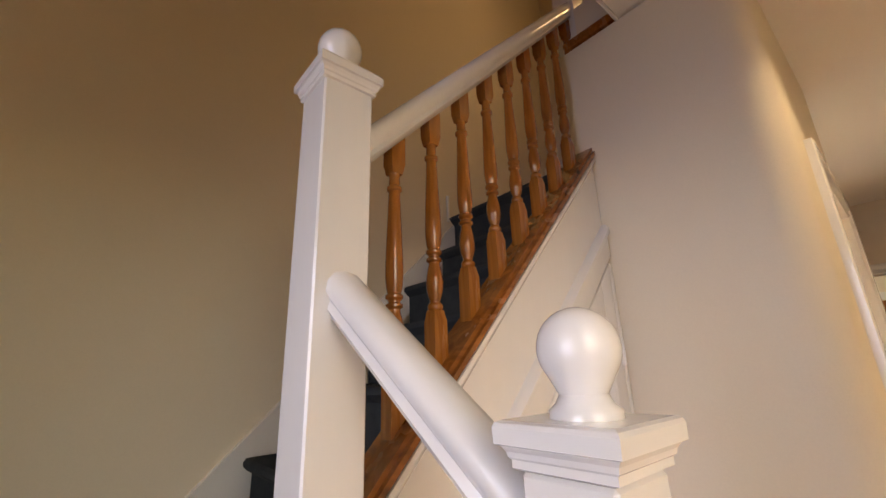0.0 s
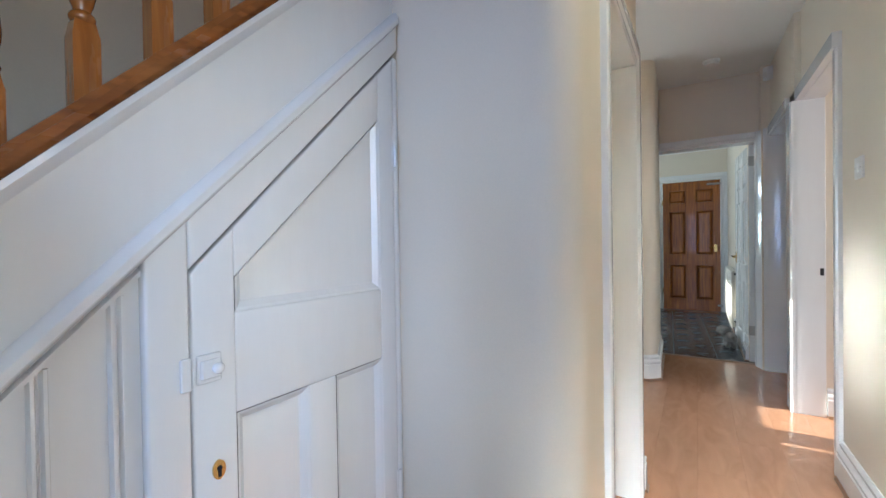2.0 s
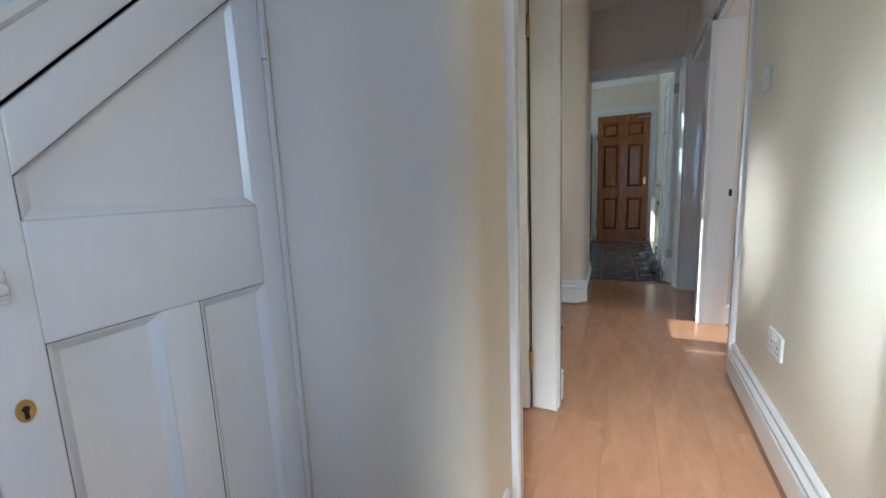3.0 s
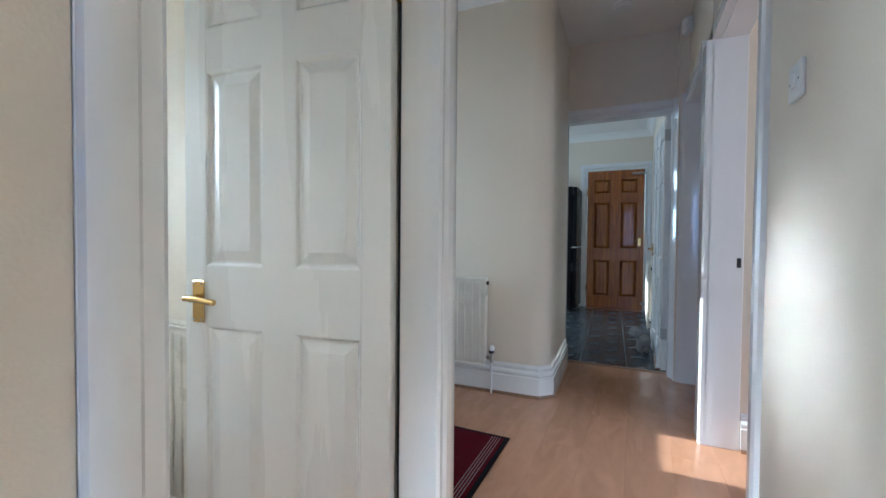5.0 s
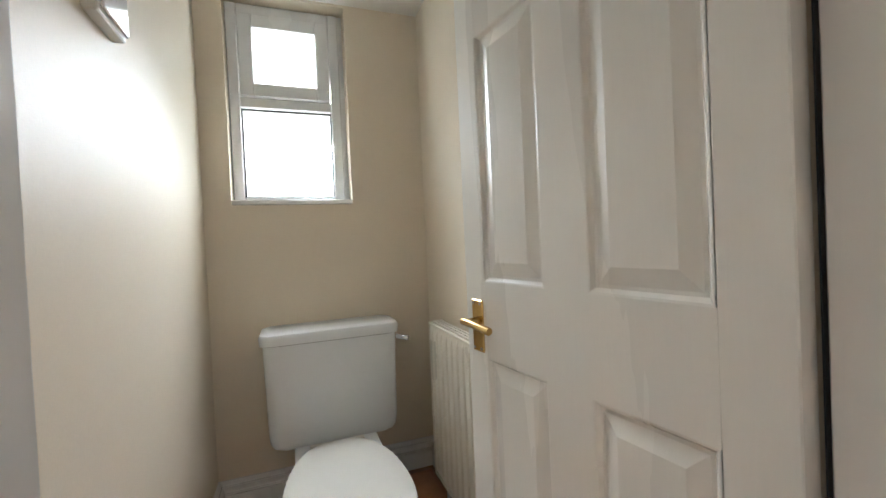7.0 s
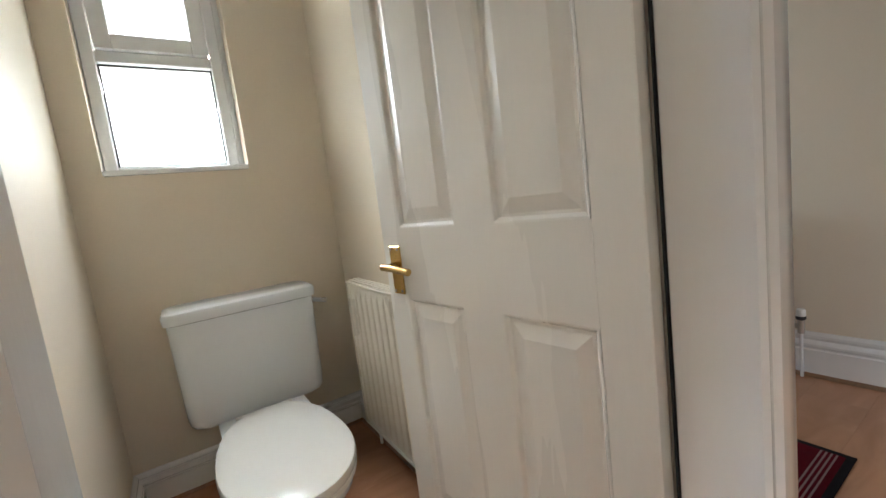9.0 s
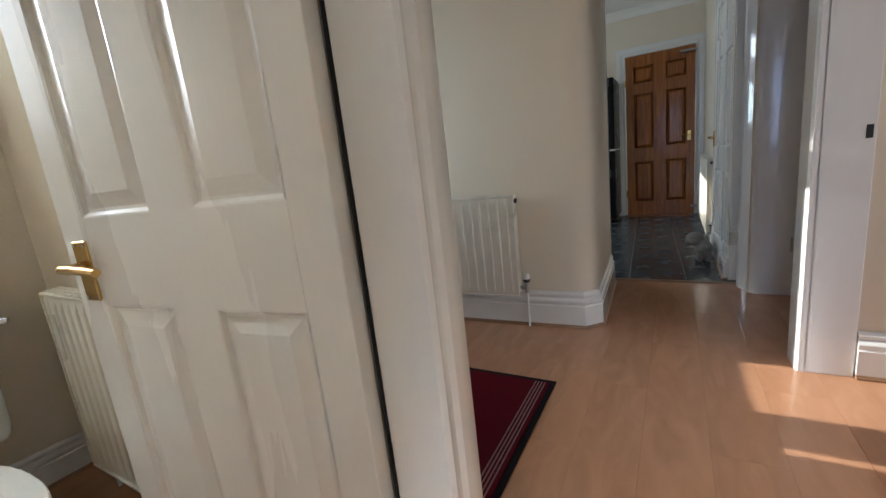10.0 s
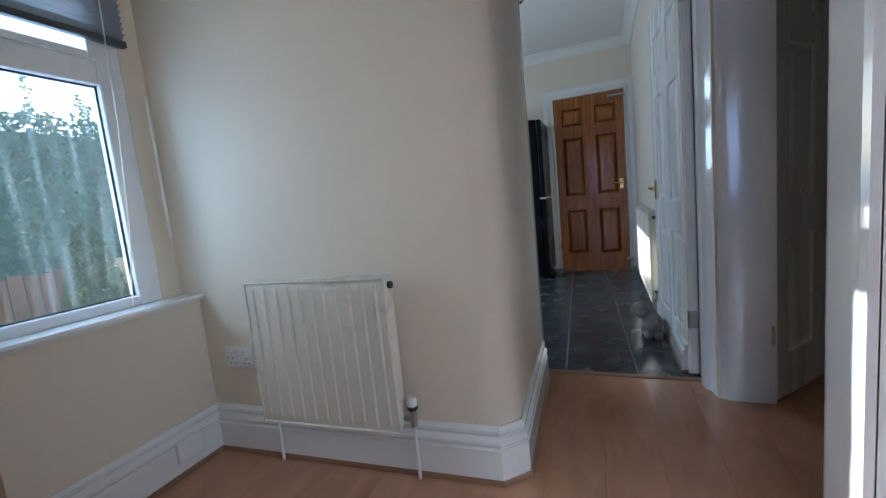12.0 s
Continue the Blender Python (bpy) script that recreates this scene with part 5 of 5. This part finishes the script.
for x in (4.33, 5.52, 6.71):
    bm = B()
    box(bm, x, x + 0.075, 4.225, 4.295, -0.22, 0.77, 0.006)
    wpart("post", bm, RENDERED, fence, "pale concrete fence post")


def in_shrub(rng):
    h = rng.random() ** 1.4
    r = 0.19 * (1 - h) ** 0.7 * math.sqrt(rng.uniform(0.3, 1.0)) + 0.02
    a = rng.uniform(0, 6.28)
    return Vector((5.12 + r * math.cos(a), 3.83 + r * math.sin(a), 0.50 + 0.60 * h))


shrub = thing("conifer_shrub", (5.12, 3.83, -0.22), "small pointed green conifer in a pot", "shrub")
bm = B()
lathe(bm, [(0.15, 0.0), (0.20, 0.38), (0.215, 0.38), (0.215, 0.43), (0.19, 0.43)], 20)
part("pot", bm, RENDERED, shrub, "pale plant pot", smooth=40)
bm = B()
lathe(bm, [(0.02, 0.40), (0.01, 1.2)], 8)
part("trunk", bm, FENCE, shrub)
leaves = leafy("leaves", 2200, in_shrub, 0.024, SHRUB, "", "", 5, shrub)
leaves.matrix_parent_inverse = shrub.matrix_basis.inverted()

house = thing("neighbour_house", (16.0, 16.0, -0.22), "cream rendered neighbouring house with a dark slate roof", "house")
bm = B()
box(bm, 15.4, 22.2, 13.0, 19.0, -0.22, 4.2)
wpart("wall", bm, RENDERED, house)
bm = B()
prism(bm, [(12.7, 4.22), (16.0, 5.4), (19.3, 4.22), (19.3, 4.12), (12.7, 4.12)], "x", 15.0, 22.6)
wpart("roof", bm, ROOF, house)
bm = B()
box(bm, 15.0, 22.6, 12.60, 12.69, 4.09, 4.21, 0.01)
wpart("gutter", bm, RUBBER, house)

# ---- floor pieces ----
floor_ob = bpy.data.objects["floor"]
rng = random.Random(11)


plank_meshes = {}


def plank(x0, x1, y0, y1):
    key = (round(x1 - x0, 3), round(y1 - y0, 3))
    if key not in plank_meshes:
        bm = B()
        g = 0.00015
        w, d, c = key[0] / 2 - g, key[1] / 2 - g, 0.0004
        loft(bm, [[(-w, -d, -0.012), (w, -d, -0.012), (w, d, -0.012), (-w, d, -0.012)], [(-w, -d, -c), (w, -d, -c), (w, d, -c), (-w, d, -c)],
                  [(-w + c, -d + c, 0), (w - c, -d + c, 0), (w - c, d - c, 0), (-w + c, d - c, 0)]])
        bmesh.ops.recalc_face_normals(bm, faces=bm.faces)
        me = bpy.data.meshes.new("plank")
        bm.to_mesh(me)
        bm.free()
        me.materials.append(LAMINATE)
        plank_meshes[key] = me
    ob = new("plank", plank_meshes[key])
    ob.location = ((x0 + x1) / 2, (y0 + y1) / 2, 0)
    ob.parent = floor_ob


W, L = 0.192, 1.20
row = 0
y = -1.30
while y < 2.0:
    lo, hi = y, min(y + W, 2.03)
    x = -0.9 - (row * 0.44) % L
    while x < 5.438:
        a, b = max(x, -0.9), min(x + L, 5.438)
        if b - a > 0.03:
            plank(a, b, lo, hi)
        x += L
    y += W
    row += 1

tile_floor = bpy.data.objects["floor_kitchen"]
TX, TILE_TURN = 0.342, radians(2.9)
tile_meshes = {}


def tile(x0, x1, y0, y1):
    key = (round(x1 - x0, 3), round(y1 - y0, 3))
    if key not in tile_meshes:
        bm = B()
        w, d = key[0] / 2 - 0.0024, key[1] / 2 - 0.0024
        loft(bm, [[(-w, -d, -0.006), (w, -d, -0.006), (w, d, -0.006), (-w, d, -0.006)], [(-w, -d, -0.001), (w, -d, -0.001), (w, d, -0.001), (-w, d, -0.001)],
                  [(-w + 0.002, -d + 0.002, 0.0006), (w - 0.002, -d + 0.002, 0.0006), (w - 0.002, d - 0.002, 0.0006), (-w + 0.002, d - 0.002, 0.0006)]])
        bmesh.ops.recalc_face_normals(bm, faces=bm.faces)
        me = bpy.data.meshes.new("tile")
        bm.to_mesh(me)
        bm.free()
        me.materials.append(SLATE)
        tile_meshes[key] = me
    ob = new("tile", tile_meshes[key])
    turn = Matrix.Rotation(TILE_TURN, 2)
    at = turn @ Vector(((x0 + x1) / 2 - 5.45, (y0 + y1) / 2 - 0.07)) + Vector((5.45, 0.07))
    ob.location = (at.x, at.y, rng.uniform(0.0, 0.0006))
    ob.rotation_euler.z = TILE_TURN
    ob.parent = tile_floor


ys = [-0.29, 0.07, 0.43, 0.79, 1.15, 1.51, 1.87, 2.23]
x = 5.452
while x < 8.48:
    b = min(x + TX, 8.49)
    for y0, y1 in zip(ys, ys[1:]):
        tile(x, b, y0, y1)
    x += TX
bm = B()
prism(bm, [(5.425, 0.0), (5.431, 0.006), (5.462, 0.006), (5.468, 0.0)], "y", -0.21, 0.55)
structure("trim_floor_bar", bm, BEAD, "wooden bar between laminate and slate tiles", "floor trim")

# ---- small things on the stair wall ----
conduit = thing("cable_conduit", (1.95, 1.815, 2.14), "short white cable conduit with a loose black cable", "cable")
bm = B()
box(bm, 1.915, 1.929, 1.806, 1.8195, 2.07, 2.215, 0.002)
wpart("conduit", bm, PLASTIC, conduit)
bm = B()
tube(bm, [(1.922, 1.808, 2.085), (1.934, 1.800, 2.082), (1.957, 1.798, 2.096), (1.982, 1.800, 2.100), (2.006, 1.806, 2.106)], 0.004, 8)
wpart("cable", bm, RUBBER, conduit, "loose black cable", smooth=40)
